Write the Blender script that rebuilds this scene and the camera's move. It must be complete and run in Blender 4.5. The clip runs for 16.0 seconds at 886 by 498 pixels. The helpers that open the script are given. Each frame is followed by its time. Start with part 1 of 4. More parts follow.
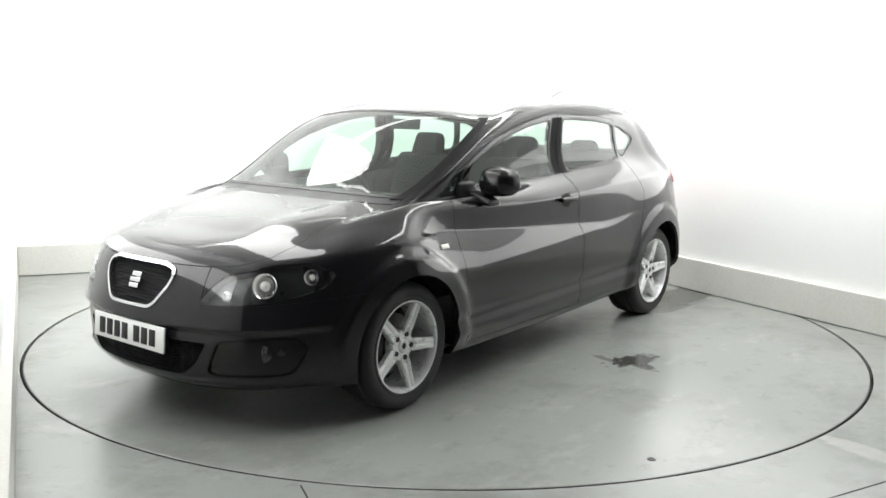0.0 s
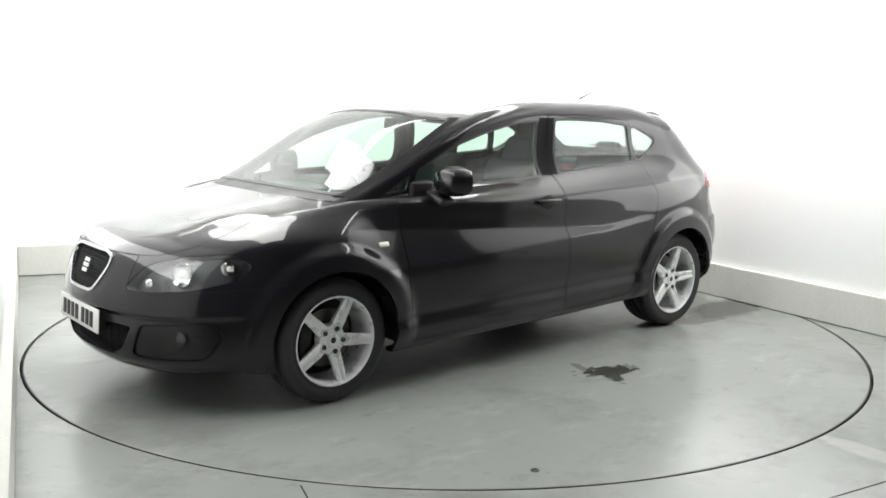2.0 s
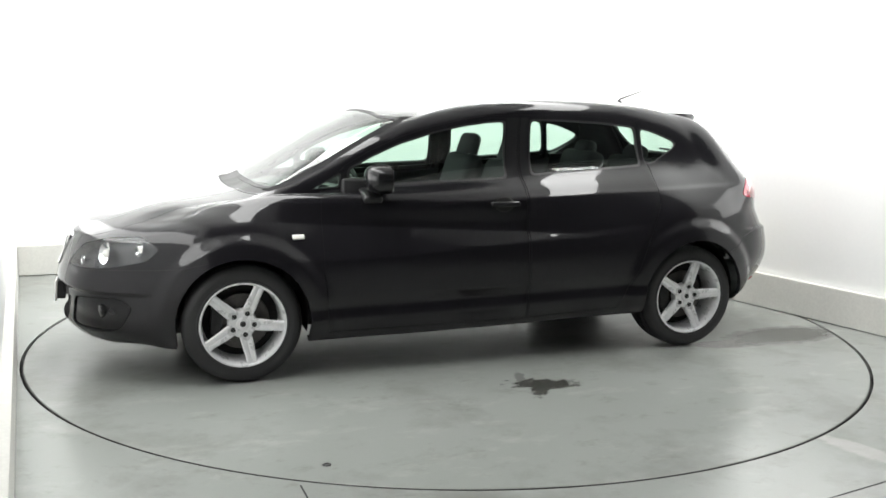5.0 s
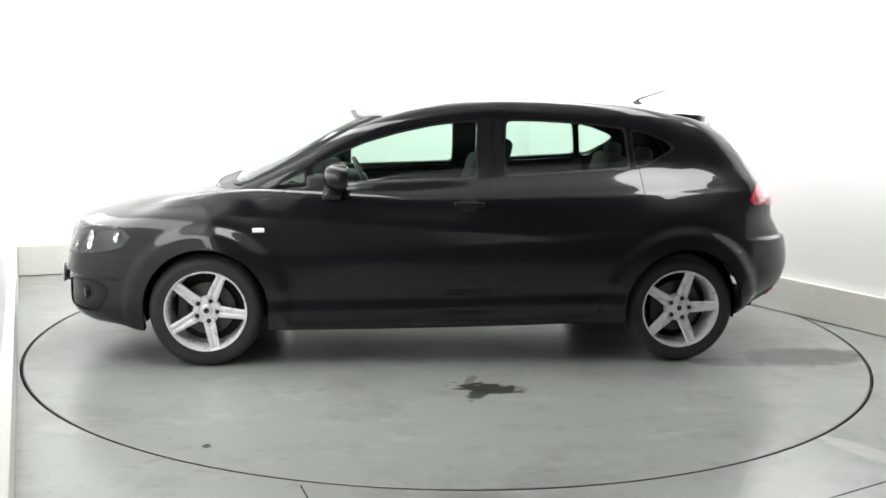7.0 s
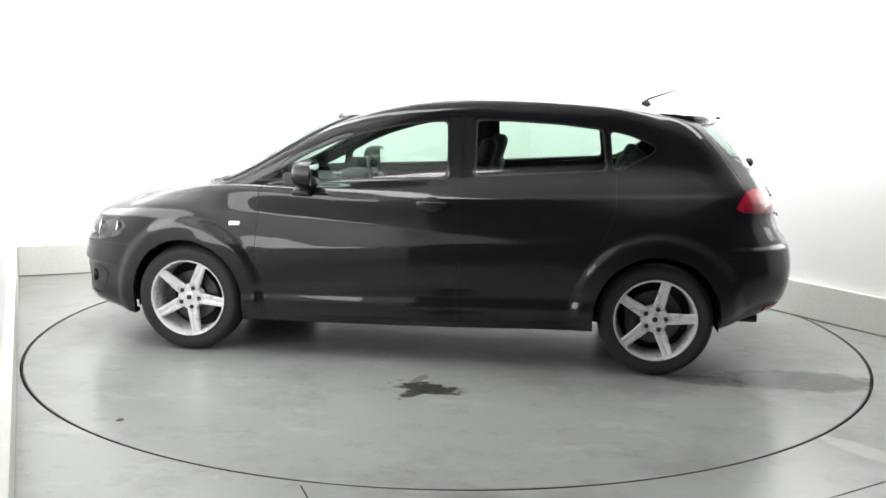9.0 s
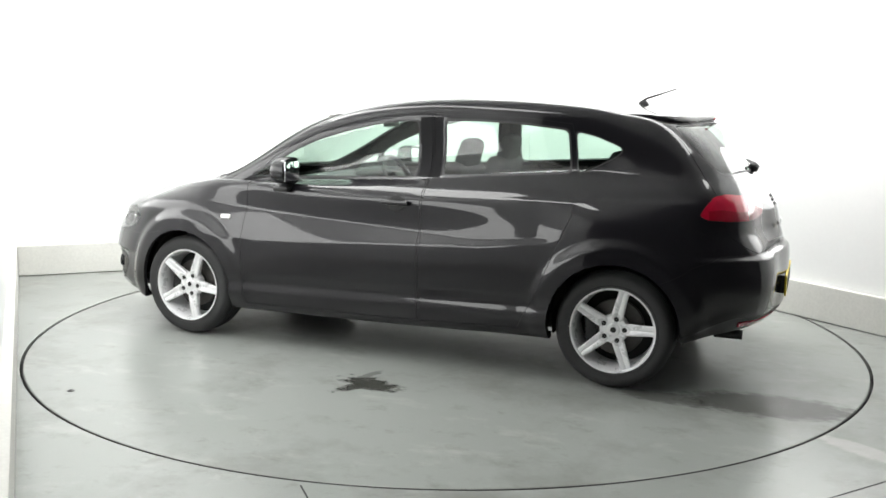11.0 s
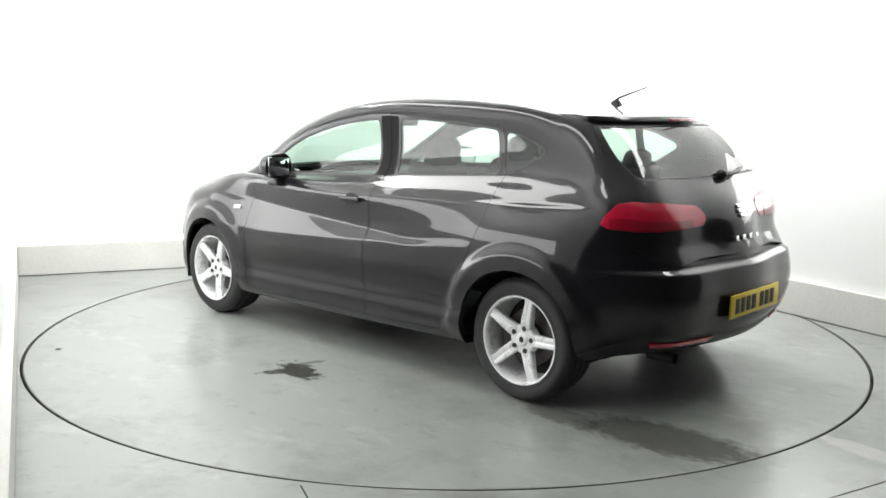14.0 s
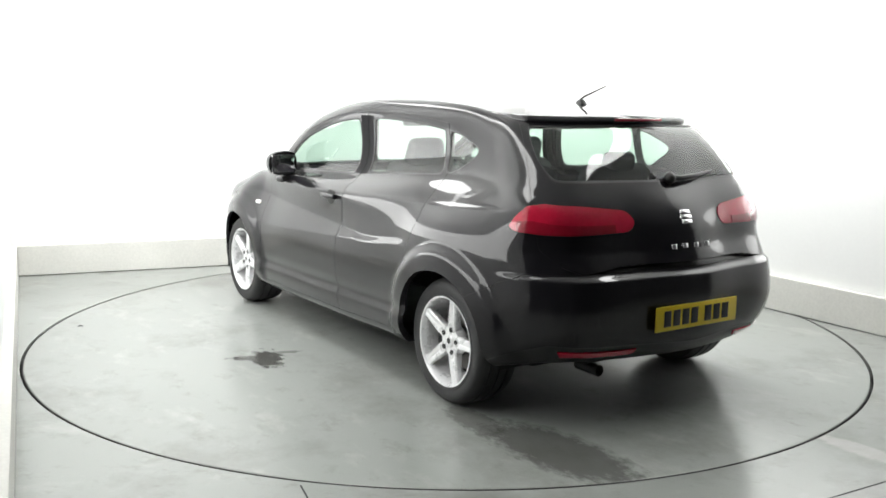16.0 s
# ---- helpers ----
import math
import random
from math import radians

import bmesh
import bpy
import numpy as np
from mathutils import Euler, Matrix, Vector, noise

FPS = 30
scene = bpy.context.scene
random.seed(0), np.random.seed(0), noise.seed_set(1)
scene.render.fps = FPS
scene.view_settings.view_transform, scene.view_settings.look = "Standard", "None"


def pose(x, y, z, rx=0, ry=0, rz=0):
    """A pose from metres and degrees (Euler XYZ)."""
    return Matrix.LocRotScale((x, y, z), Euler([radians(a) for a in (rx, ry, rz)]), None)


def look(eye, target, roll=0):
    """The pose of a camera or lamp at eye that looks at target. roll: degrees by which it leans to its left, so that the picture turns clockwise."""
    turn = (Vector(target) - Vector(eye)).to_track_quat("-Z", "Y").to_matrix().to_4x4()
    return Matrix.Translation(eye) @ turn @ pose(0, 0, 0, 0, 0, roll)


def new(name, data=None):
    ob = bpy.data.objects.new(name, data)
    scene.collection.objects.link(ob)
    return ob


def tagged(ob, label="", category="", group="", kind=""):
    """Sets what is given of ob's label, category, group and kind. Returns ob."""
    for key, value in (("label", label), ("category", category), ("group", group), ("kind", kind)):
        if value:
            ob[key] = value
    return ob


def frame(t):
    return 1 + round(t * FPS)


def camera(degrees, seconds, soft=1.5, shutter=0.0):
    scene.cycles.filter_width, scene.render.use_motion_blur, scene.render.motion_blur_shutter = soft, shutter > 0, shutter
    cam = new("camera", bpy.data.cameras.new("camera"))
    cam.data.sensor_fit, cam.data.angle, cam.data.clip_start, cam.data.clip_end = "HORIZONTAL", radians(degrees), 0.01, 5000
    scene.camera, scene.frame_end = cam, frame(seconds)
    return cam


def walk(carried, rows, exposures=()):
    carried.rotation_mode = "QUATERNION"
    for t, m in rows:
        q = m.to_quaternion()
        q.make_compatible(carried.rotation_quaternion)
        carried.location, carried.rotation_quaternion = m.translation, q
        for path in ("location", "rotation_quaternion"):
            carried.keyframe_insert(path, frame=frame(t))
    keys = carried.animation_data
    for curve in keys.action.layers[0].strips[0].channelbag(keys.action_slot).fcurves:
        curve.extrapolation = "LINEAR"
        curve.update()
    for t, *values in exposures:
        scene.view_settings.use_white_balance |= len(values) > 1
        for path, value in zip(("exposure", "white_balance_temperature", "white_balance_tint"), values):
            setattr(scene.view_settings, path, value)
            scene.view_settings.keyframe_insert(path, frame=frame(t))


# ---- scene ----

# ---------------------------------------------------------------- camera
# A fixed camera on a stand; the turntable turns before it.
cam = camera(51.6, 16.0, soft=1.6)
EYE = Matrix.Translation((0, -5.669, 1.427)) @ Matrix.Rotation(radians(.29), 4, "Z") @ Matrix.Rotation(radians(90 - 9.25), 4, "X") @ Matrix.Rotation(radians(.85), 4, "Z")
walk(cam, [(0, EYE), (16, EYE)], exposures=[(0, .0), (16, .0)])

# ---------------------------------------------------------------- light
world = bpy.data.worlds.new("world")
scene.world = world
world.use_nodes = True
world.node_tree.nodes["Background"].inputs[0].default_value = (.9, .95, 1, 1)
world.node_tree.nodes["Background"].inputs[1].default_value = .03


def area_lamp(name, eye, target, sx, sy, watts, colour=(.995, 1, .985)):
    data = bpy.data.lights.new(name, "AREA")
    data.shape, data.size, data.size_y, data.energy, data.color = "RECTANGLE", sx, sy, watts, colour
    ob = new(name, data)
    ob.matrix_world = look(eye, target)
    return tagged(ob, "unseen white area lamp added to light the studio", "studio light")


# added unseen strip lamps below the ceiling, before each wall, wash it from above
area_lamp("added_strip_light", (-1.02, 1.35, 3.3), (-1.40, 2.27, 1.9), 3.7, 1.2, 82)
area_lamp("added_strip_light", (1.55, .30, 3.3), (2.39, .80, 1.9), 4.2, 1.3, 196)
area_lamp("added_strip_light", (-1.45, -.62, 3.3), (-2.33, -1.03, 1.9), 4.0, 1.3, 156)
# added unseen long low softboxes by the side walls put bright bands on flanks
area_lamp("added_softbox", (2.13, .86, 1.30), (0, -.47, 1.30), 3.6, .62, 18)
area_lamp("added_softbox", (-2.27, -.97, 1.30), (0, .08, 1.30), 4.2, .62, 38)
# ---------------------------------------------------------------- materials
def material(name, colour, rough=.5, metal=0, coat=0, vary=.08, scale=6, bump=0, bump_scale=60, rough_vary=.06, spec=.5):
    """A Principled surface with broad and fine variation of colour and roughness, and fine relief."""
    m = bpy.data.materials.new(name)
    m.use_nodes = True
    nt = m.node_tree
    b = nt.nodes["Principled BSDF"]
    b.inputs["Metallic"].default_value = metal
    b.inputs["Coat Weight"].default_value = coat
    b.inputs["Coat Roughness"].default_value = .03
    b.inputs["Specular IOR Level"].default_value = spec
    b.inputs["Coat IOR"].default_value = 1.47
    tc = nt.nodes.new("ShaderNodeTexCoord")
    big, fine = nt.nodes.new("ShaderNodeTexNoise"), nt.nodes.new("ShaderNodeTexNoise")
    big.inputs["Scale"].default_value, big.inputs["Detail"].default_value = scale, 4
    fine.inputs["Scale"].default_value, fine.inputs["Detail"].default_value = bump_scale, 5
    for n in (big, fine):
        nt.links.new(tc.outputs["Object"], n.inputs["Vector"])
    add = nt.nodes.new("ShaderNodeMath")
    add.operation = "ADD"
    nt.links.new(big.outputs["Fac"], add.inputs[0]), nt.links.new(fine.outputs["Fac"], add.inputs[1])
    ramp = nt.nodes.new("ShaderNodeMapRange")
    ramp.inputs["From Min"].default_value, ramp.inputs["From Max"].default_value = .6, 1.4
    ramp.inputs["To Min"].default_value, ramp.inputs["To Max"].default_value = 1 - vary, 1 + vary
    nt.links.new(add.outputs[0], ramp.inputs["Value"])
    mul = nt.nodes.new("ShaderNodeMix")
    mul.data_type, mul.blend_type = "RGBA", "MULTIPLY"
    mul.inputs["Factor"].default_value = 1
    mul.inputs["A"].default_value = (*colour, 1)
    nt.links.new(ramp.outputs[0], mul.inputs["B"])
    nt.links.new(mul.outputs["Result"], b.inputs["Base Color"])
    rr = nt.nodes.new("ShaderNodeMapRange")
    rr.inputs["From Min"].default_value, rr.inputs["From Max"].default_value = .3, .7
    rr.inputs["To Min"].default_value, rr.inputs["To Max"].default_value = max(.01, rough - rough_vary), rough + rough_vary
    nt.links.new(big.outputs["Fac"], rr.inputs["Value"]), nt.links.new(rr.outputs[0], b.inputs["Roughness"])
    if bump:
        bn = nt.nodes.new("ShaderNodeBump")
        bn.inputs["Strength"].default_value, bn.inputs["Distance"].default_value = 1, bump
        nt.links.new(fine.outputs["Fac"], bn.inputs["Height"]), nt.links.new(bn.outputs[0], b.inputs["Normal"])
    return m


def glass(name, tint, gloss=1.0):
    m = bpy.data.materials.new(name)
    m.use_nodes = True
    nt = m.node_tree
    nt.nodes.remove(nt.nodes["Principled BSDF"])
    see, shine, fres, mix = (nt.nodes.new("ShaderNode" + k) for k in ("BsdfTransparent", "BsdfGlossy", "LayerWeight", "MixShader"))
    see.inputs[0].default_value = (*tint, 1)
    shine.inputs["Roughness"].default_value = .02
    fres.inputs["Blend"].default_value = .5
    power, mul = nt.nodes.new("ShaderNodeMath"), nt.nodes.new("ShaderNodeMath")
    power.operation, mul.operation = "POWER", "MULTIPLY_ADD"
    power.inputs[1].default_value = 4.5
    mul.use_clamp = True
    mul.inputs[1].default_value, mul.inputs[2].default_value = .92 * gloss, .07 * gloss
    nt.links.new(fres.outputs["Facing"], power.inputs[0]), nt.links.new(power.outputs[0], mul.inputs[0]), nt.links.new(mul.outputs[0], mix.inputs[0])
    nt.links.new(see.outputs[0], mix.inputs[1]), nt.links.new(shine.outputs[0], mix.inputs[2])
    nt.links.new(mix.outputs[0], nt.nodes["Material Output"].inputs["Surface"])
    return m


def floor_paint(name, stains):
    """Worn grey-green floor paint: broad grime, scuffs and, on the turntable, the dried spills."""
    m = material(name, (.265, .278, .264), .22, spec=.42, vary=.035, scale=.9, bump=.0004, bump_scale=140, rough_vary=.03)
    nt = m.node_tree
    b = nt.nodes["Principled BSDF"]
    tc = next(n for n in nt.nodes if n.type == "TEX_COORD")
    last = b.inputs["Base Color"].links[0].from_socket

    def darken(fac, colour):
        nonlocal last
        mx = nt.nodes.new("ShaderNodeMix")
        mx.data_type = "RGBA"
        mx.inputs["B"].default_value = (*colour, 1)
        nt.links.new(fac, mx.inputs["Factor"]), nt.links.new(last, mx.inputs["A"])
        last = mx.outputs["Result"]

    def remap(sock, a, c, lo, hi):
        r = nt.nodes.new("ShaderNodeMapRange")
        for k, v in zip(("From Min", "From Max", "To Min", "To Max"), (a, c, lo, hi)):
            r.inputs[k].default_value = v
        nt.links.new(sock, r.inputs["Value"])
        return r.outputs[0]

    def noise_tex(scale, detail, rot=0, stretch=(1, 1, 1), rough=.6):
        mp, n = nt.nodes.new("ShaderNodeMapping"), nt.nodes.new("ShaderNodeTexNoise")
        mp.inputs["Rotation"].default_value, mp.inputs["Scale"].default_value = (0, 0, radians(rot)), stretch
        n.inputs["Scale"].default_value, n.inputs["Detail"].default_value, n.inputs["Roughness"].default_value = scale, detail, rough
        nt.links.new(tc.outputs["Object"], mp.inputs["Vector"]), nt.links.new(mp.outputs[0], n.inputs["Vector"])
        return n.outputs["Fac"]

    darken(remap(noise_tex(1.1, 7, 20, rough=.68), .50, .78, 0, .75), (.13, .128, .112))
    darken(remap(noise_tex(4.5, 8, 65, (1, 1.6, 1), .75), .56, .80, 0, .6), (.12, .118, .10))
    darken(remap(noise_tex(2.2, 6, -15, (1, 1.8, 1), .7), .55, .80, 0, .55), (.40, .405, .38))
    darken(remap(noise_tex(28, 4, 0, rough=.8), .66, .80, 0, .5), (.10, .10, .085))
    gloss = None
    for x, y, rot, lx, ly, rag, deep, *tint in stains:
        mp = nt.nodes.new("ShaderNodeMapping")
        mp.vector_type = "TEXTURE"
        mp.inputs["Location"].default_value, mp.inputs["Rotation"].default_value, mp.inputs["Scale"].default_value = (x, y, 0), (0, 0, radians(rot)), (lx, ly, 1)
        ln = nt.nodes.new("ShaderNodeVectorMath")
        ln.operation = "LENGTH"
        nt.links.new(tc.outputs["Object"], mp.inputs["Vector"]), nt.links.new(mp.outputs[0], ln.inputs[0])
        ad = nt.nodes.new("ShaderNodeMath")
        ad.operation = "MULTIPLY_ADD"
        nt.links.new(noise_tex(13, 7, rot, (1, 1.8, 1), .72), ad.inputs[0])
        ad.inputs[1].default_value = rag
        nt.links.new(ln.outputs["Value"], ad.inputs[2])
        fac = remap(ad.outputs[0], 1.05 + rag * .5, .72 + rag * .5, 0, deep)
        darken(fac, tint[0] if tint else (.045, .045, .04))
        if not tint:
            mix = nt.nodes.new("ShaderNodeMix")
            nt.links.new(fac, mix.inputs["Factor"])
            nt.links.new(gloss or b.inputs["Roughness"].links[0].from_socket, mix.inputs["A"])
            mix.inputs["B"].default_value = .09
            gloss = mix.outputs["Result"]
    nt.links.new(last, b.inputs["Base Color"])
    if gloss:
        nt.links.new(gloss, b.inputs["Roughness"])
    return m


PAINT = material("black_paint", (.0105, .0100, .0120), .30, spec=.06, coat=1, vary=.03, scale=2, bump_scale=900, rough_vary=.02)
PLASTIC = material("black_plastic", (.018, .018, .019), .45, vary=.1, bump=.0003, bump_scale=400)
SEAM = material("seam_shadow_gap", (.010, .010, .010), .7)
RUBBER = material("tyre_rubber", (.026, .026, .027), .62, vary=.15, bump=.0004, bump_scale=200)
ALLOY = material("silver_alloy", (.82, .82, .83), .3, metal=.2, coat=.5, vary=.05, scale=20)
DARK_METAL = material("dark_metal", (.05, .05, .05), .45, metal=.8, vary=.2)
DISC = material("brake_disc_steel", (.12, .115, .11), .4, metal=1, vary=.15, scale=30)
CHROME = material("chrome", (.85, .85, .86), .08, metal=1, vary=.02)
GLASS = glass("green_tinted_glass", (.70, .82, .75))
LENS = glass("clear_lens", (.93, .94, .94), 1.2)
REDLENS = material("red_lens", (.46, .008, .035), .18, coat=1, vary=.12, scale=14)
DARKRED = material("dark_red_lens", (.27, .005, .02), .2, coat=1, vary=.1)
CLOTH = material("dark_seat_cloth", (.035, .035, .04), .9, vary=.2, bump=.001, bump_scale=300)
TRIM = material("charcoal_cabin_plastic", (.045, .046, .05), .6, vary=.1, bump=.0005, bump_scale=250)
HEADLINER = material("pale_grey_headliner", (.42, .42, .40), .9, vary=.05)
WHITEPLATE = material("white_plate", (.78, .78, .76), .35, vary=.03)
YELLOWPLATE = material("yellow_plate", (.80, .60, .03), .35, vary=.03)
INK = material("black_print", (.012, .012, .012), .5)
ORANGE = material("clear_amber_repeater", (.80, .78, .74), .15, coat=1)
WALL = material("white_studio_wall", (.86, .865, .86), .85, vary=.015, scale=.7, bump=.0004, bump_scale=40)
KERB = material("off_white_kerb_paint", (.66, .655, .62), .6, vary=.09, scale=3.5, bump=.0008, bump_scale=60)
CEIL = material("white_ceiling_paint", (.80, .80, .79), .85, vary=.02)
# dim tones of the added hall keep reflections on the car dark
HALL = material("grey_hall_ceiling", (.14, .14, .145), .9, vary=.1)
BACK = material("dim_grey_wall_paint", (.12, .12, .125), .85, vary=.1, scale=1)
PIT = material("dark_pit", (.02, .02, .02), .9)
FLOOR = floor_paint("floor_paint", ((1.76, -2.0, -54, .26, .07, 1.6, .38, (.46, .46, .43)), (-2.1, -.9, 60, .4, .08, 1.2, .35, (.36, .37, .35))))
TABLE = floor_paint("turntable_paint", ((-.10, 1.25, -14, .19, .085, 2.6, .95), (-.04, 1.33, 60, .13, .05, 2.4, .9), (-.02, 1.12, 75, .12, .03, 2.2, .5), (-1.98, .75, 4, .44, .19, 1.2, .7), (-1.50, .84, -8, .26, .09, 1.6, .55), (1.18, 1.966, 0, .020, .020, .2, .35)))

# ---------------------------------------------------------------- building tools
def finish(name, bm, mat, parent=None, label="", smooth=True):
    me = bpy.data.meshes.new(name)
    bm.to_mesh(me)
    bm.free()
    if smooth:
        me.shade_smooth()
    me.materials.append(mat)
    ob = new(name, me)
    if parent is not None:
        ob.parent = parent
    if label:
        ob["label"] = label
    return ob


def part(name, bm, mat, parent, label="", smooth=True):
    """Links a bmesh as one mesh under a thing or a part; its coordinates are the thing's own."""
    bmesh.ops.recalc_face_normals(bm, faces=bm.faces)
    if smooth:
        for e in bm.edges:
            if len(e.link_faces) == 2 and e.calc_face_angle(0) > radians(38):
                e.smooth = False
    return finish(name, bm, mat, parent, label, smooth)


def rbox(size, m=Matrix(), bevel=.01, seg=2, bm=None, taper=None):
    """A box with rounded edges; taper(v) may reshape its corners first."""
    bm = bm or bmesh.new()
    made = bmesh.ops.create_cube(bm, size=1)["verts"]
    for v in made:
        v.co = Vector((v.co.x * size[0], v.co.y * size[1], v.co.z * size[2]))
        if taper:
            v.co = taper(v.co)
    if bevel:
        edges = list({e for v in made for e in v.link_edges})
        r = bmesh.ops.bevel(bm, geom=edges, offset=bevel, segments=seg, profile=.5, affect="EDGES")
        made = list({v for f in r["faces"] for v in f.verts} | {v for v in made if v.is_valid})
    bmesh.ops.transform(bm, matrix=m, verts=made)
    return bm


def lathe(profile, steps=64, bm=None, m=Matrix()):
    """Turns a profile of (radius, height) pairs about the z axis."""
    bm = bm or bmesh.new()
    rings = []
    for r, h in profile:
        rings.append([bm.verts.new(m @ Vector((r * math.cos(2 * math.pi * i / steps), r * math.sin(2 * math.pi * i / steps), h))) for i in range(steps)])
    for a, b in zip(rings, rings[1:]):
        for i in range(steps):
            bm.faces.new((a[i], a[(i + 1) % steps], b[(i + 1) % steps], b[i]))
    return bm, rings


def tube(points, radius, bm=None, steps=8, close=False):
    """A round bar along points; radius may be a list."""
    bm = bm or bmesh.new()
    pts = [Vector(q) for q in points]
    rad = radius if isinstance(radius, (list, tuple)) else [radius] * len(pts)
    rings = []
    for i, q in enumerate(pts):
        if close:
            d = pts[(i + 1) % len(pts)] - pts[i - 1]
        else:
            d = pts[min(i + 1, len(pts) - 1)] - pts[max(i - 1, 0)]
        d.normalize()
        side = d.cross(Vector((0, 0, 1))) if abs(d.z) < .95 else d.cross(Vector((0, 1, 0)))
        side.normalize()
        up = side.cross(d)
        rings.append([bm.verts.new(q + rad[i] * (math.cos(2 * math.pi * k / steps) * side + math.sin(2 * math.pi * k / steps) * up)) for k in range(steps)])
    pairs = list(zip(rings, rings[1:])) + ([(rings[-1], rings[0])] if close else [])
    for a, b in pairs:
        for k in range(steps):
            bm.faces.new((a[k], a[(k + 1) % steps], b[(k + 1) % steps], b[k]))
    if not close:
        bm.faces.new(rings[0]), bm.faces.new(rings[-1][::-1])
    return bm


# ---------------------------------------------------------------- the studio
R_TABLE = 2.452
CORNER_L, CORNER_B = Vector((-3.382, 1.41, 0)), Vector((.75, 3.123, 0))
END_R = Vector((3.55, -1.37, 0))
END_L = Vector((-1.16, -3.40, 0))
H = 3.45


def floor_sheet():
    bm = bmesh.new()
    n = 128
    inner = [bm.verts.new((2.467 * math.cos(2 * math.pi * i / n), 2.467 * math.sin(2 * math.pi * i / n), 0)) for i in range(n)]
    low = [bm.verts.new((v.co.x, v.co.y, -.06)) for v in inner]
    outer = []
    for i in range(n):
        a = 2 * math.pi * i / n
        k = 11 / max(abs(math.cos(a)), abs(math.sin(a)))
        outer.append(bm.verts.new((k * math.cos(a), k * math.sin(a), 0)))
    for i in range(n):
        j = (i + 1) % n
        bm.faces.new((inner[i], outer[i], outer[j], inner[j]))
        bm.faces.new((low[i], inner[i], inner[j], low[j]))
    ob = finish("floor", bm, FLOOR, smooth=False)
    return tagged(ob, "worn pale grey-green painted studio floor", "floor", kind="structure")


def wall_slab(name, a, b, z0, z1, thick, mat, label):
    """A straight wall from a to b, its inner face on that line, thick away from the turntable."""
    d = (b - a).normalized()
    n = Vector((-d.y, d.x, 0))
    if n.dot((a + b) / 2) < 0:
        n = -n
    bm = bmesh.new()
    v = [bm.verts.new(q) for z in (z0, z1) for q in ((a.x, a.y, z), (b.x, b.y, z), (b.x + n.x * thick, b.y + n.y * thick, z), (a.x + n.x * thick, a.y + n.y * thick, z))]
    for f in ((3, 2, 1, 0), (4, 5, 6, 7), (0, 1, 5, 4), (1, 2, 6, 5), (2, 3, 7, 6), (3, 0, 4, 7)):
        bm.faces.new([v[i] for i in f])
    bmesh.ops.recalc_face_normals(bm, faces=bm.faces)
    bmesh.ops.bevel(bm, geom=[e for e in bm.edges], offset=.004, segments=2, affect="EDGES")
    return tagged(finish(name, bm, mat, smooth=False), label, "wall", kind="structure")


def out(a, b, k):
    d = (b - a).normalized()
    n = Vector((-d.y, d.x, 0))
    return n * k if n.dot((a + b) / 2) > 0 else -n * k


floor_sheet()
pit = bmesh.new()
bmesh.ops.create_circle(pit, cap_ends=True, segments=96, radius=2.6, matrix=Matrix.Translation((0, 0, -.06)))
tagged(finish("floor_pit", pit, PIT, smooth=False), "dark pit under the turntable plate", "pit", kind="structure")
for nm, a, b in (("wall_north", CORNER_L, CORNER_B), ("wall_east", CORNER_B, END_R), ("wall_west", END_L, CORNER_L)):
    o = out(a, b, .05)
    d = (b - a).normalized() * .12
    wall_slab(nm, a + o - d, b + o + d, 0, H, .12, WALL, "plain brightly lit white studio wall")
for nm, a, b in (("kerb_north", CORNER_L, CORNER_B), ("kerb_east", CORNER_B, END_R), ("kerb_west", END_L, CORNER_L)):
    tagged(wall_slab(nm, a, b, .004, .24, .05, KERB, "low off-white scuffed kerb board along the studio wall"), category="kerb")
# added, unseen: the darker hall behind the camera and the roof over both
P = [Vector(q) for q in ((-4.6, -3.4, 0), (-4.6, -8.6, 0), (4.9, -8.6, 0), (4.9, -1.4, 0))]
wall_slab("added_hall_west", P[0], P[1], 0, H, .12, BACK, "unseen mid-grey hall wall, added to keep reflections dark")
wall_slab("added_hall_south", P[1], P[2], 0, H, .12, BACK, "unseen mid-grey hall wall, added to keep reflections dark")
wall_slab("added_hall_east", P[2], P[3], 0, H, .12, BACK, "unseen mid-grey hall wall, added to keep reflections dark")
wall_slab("added_hall_return_west", END_L + Vector((-.16, 0, 0)), P[0], 0, H, .12, BACK, "unseen mid-grey hall wall, added to keep reflections dark")
wall_slab("added_hall_return_east", END_R + Vector((.1, -.05, 0)), P[3], 0, H, .12, BACK, "unseen mid-grey hall wall, added to keep reflections dark")
cb = bmesh.new()
rbox((10.2, 8.0, .12), Matrix.Translation((.1, .6, H + .06)), 0, bm=cb)
hb = rbox((10.2, 5.6, .12), Matrix.Translation((.1, -6.2, H + .06)), 0)
tagged(finish("added_hall_ceiling", hb, HALL, smooth=False), "unseen grey hall ceiling, added to keep reflections dark", "ceiling", kind="structure")
tagged(finish("ceiling", cb, CEIL, smooth=False), "plain white unseen studio ceiling, added to bounce light", "ceiling", kind="structure")


def floor_joint(a, b):
    """A narrow filled joint between the plates of the fixed floor."""
    a, b = Vector(a), Vector(b)
    d = b - a
    bm = rbox((d.length, .007, .003), Matrix.Translation(((a.x + b.x) / 2, (a.y + b.y) / 2, -.0009)) @ Matrix.Rotation(math.atan2(d.y, d.x), 4, "Z"), 0)
    tagged(finish("floor_joint", bm, PIT, smooth=False), "thin dark joint between floor plates", "floor joint", kind="structure")


floor_joint((-.535, -2.44, 0), (-.36, -2.88, 0))
floor_joint((1.30, -2.545, 0), (2.5, -1.86, 0))


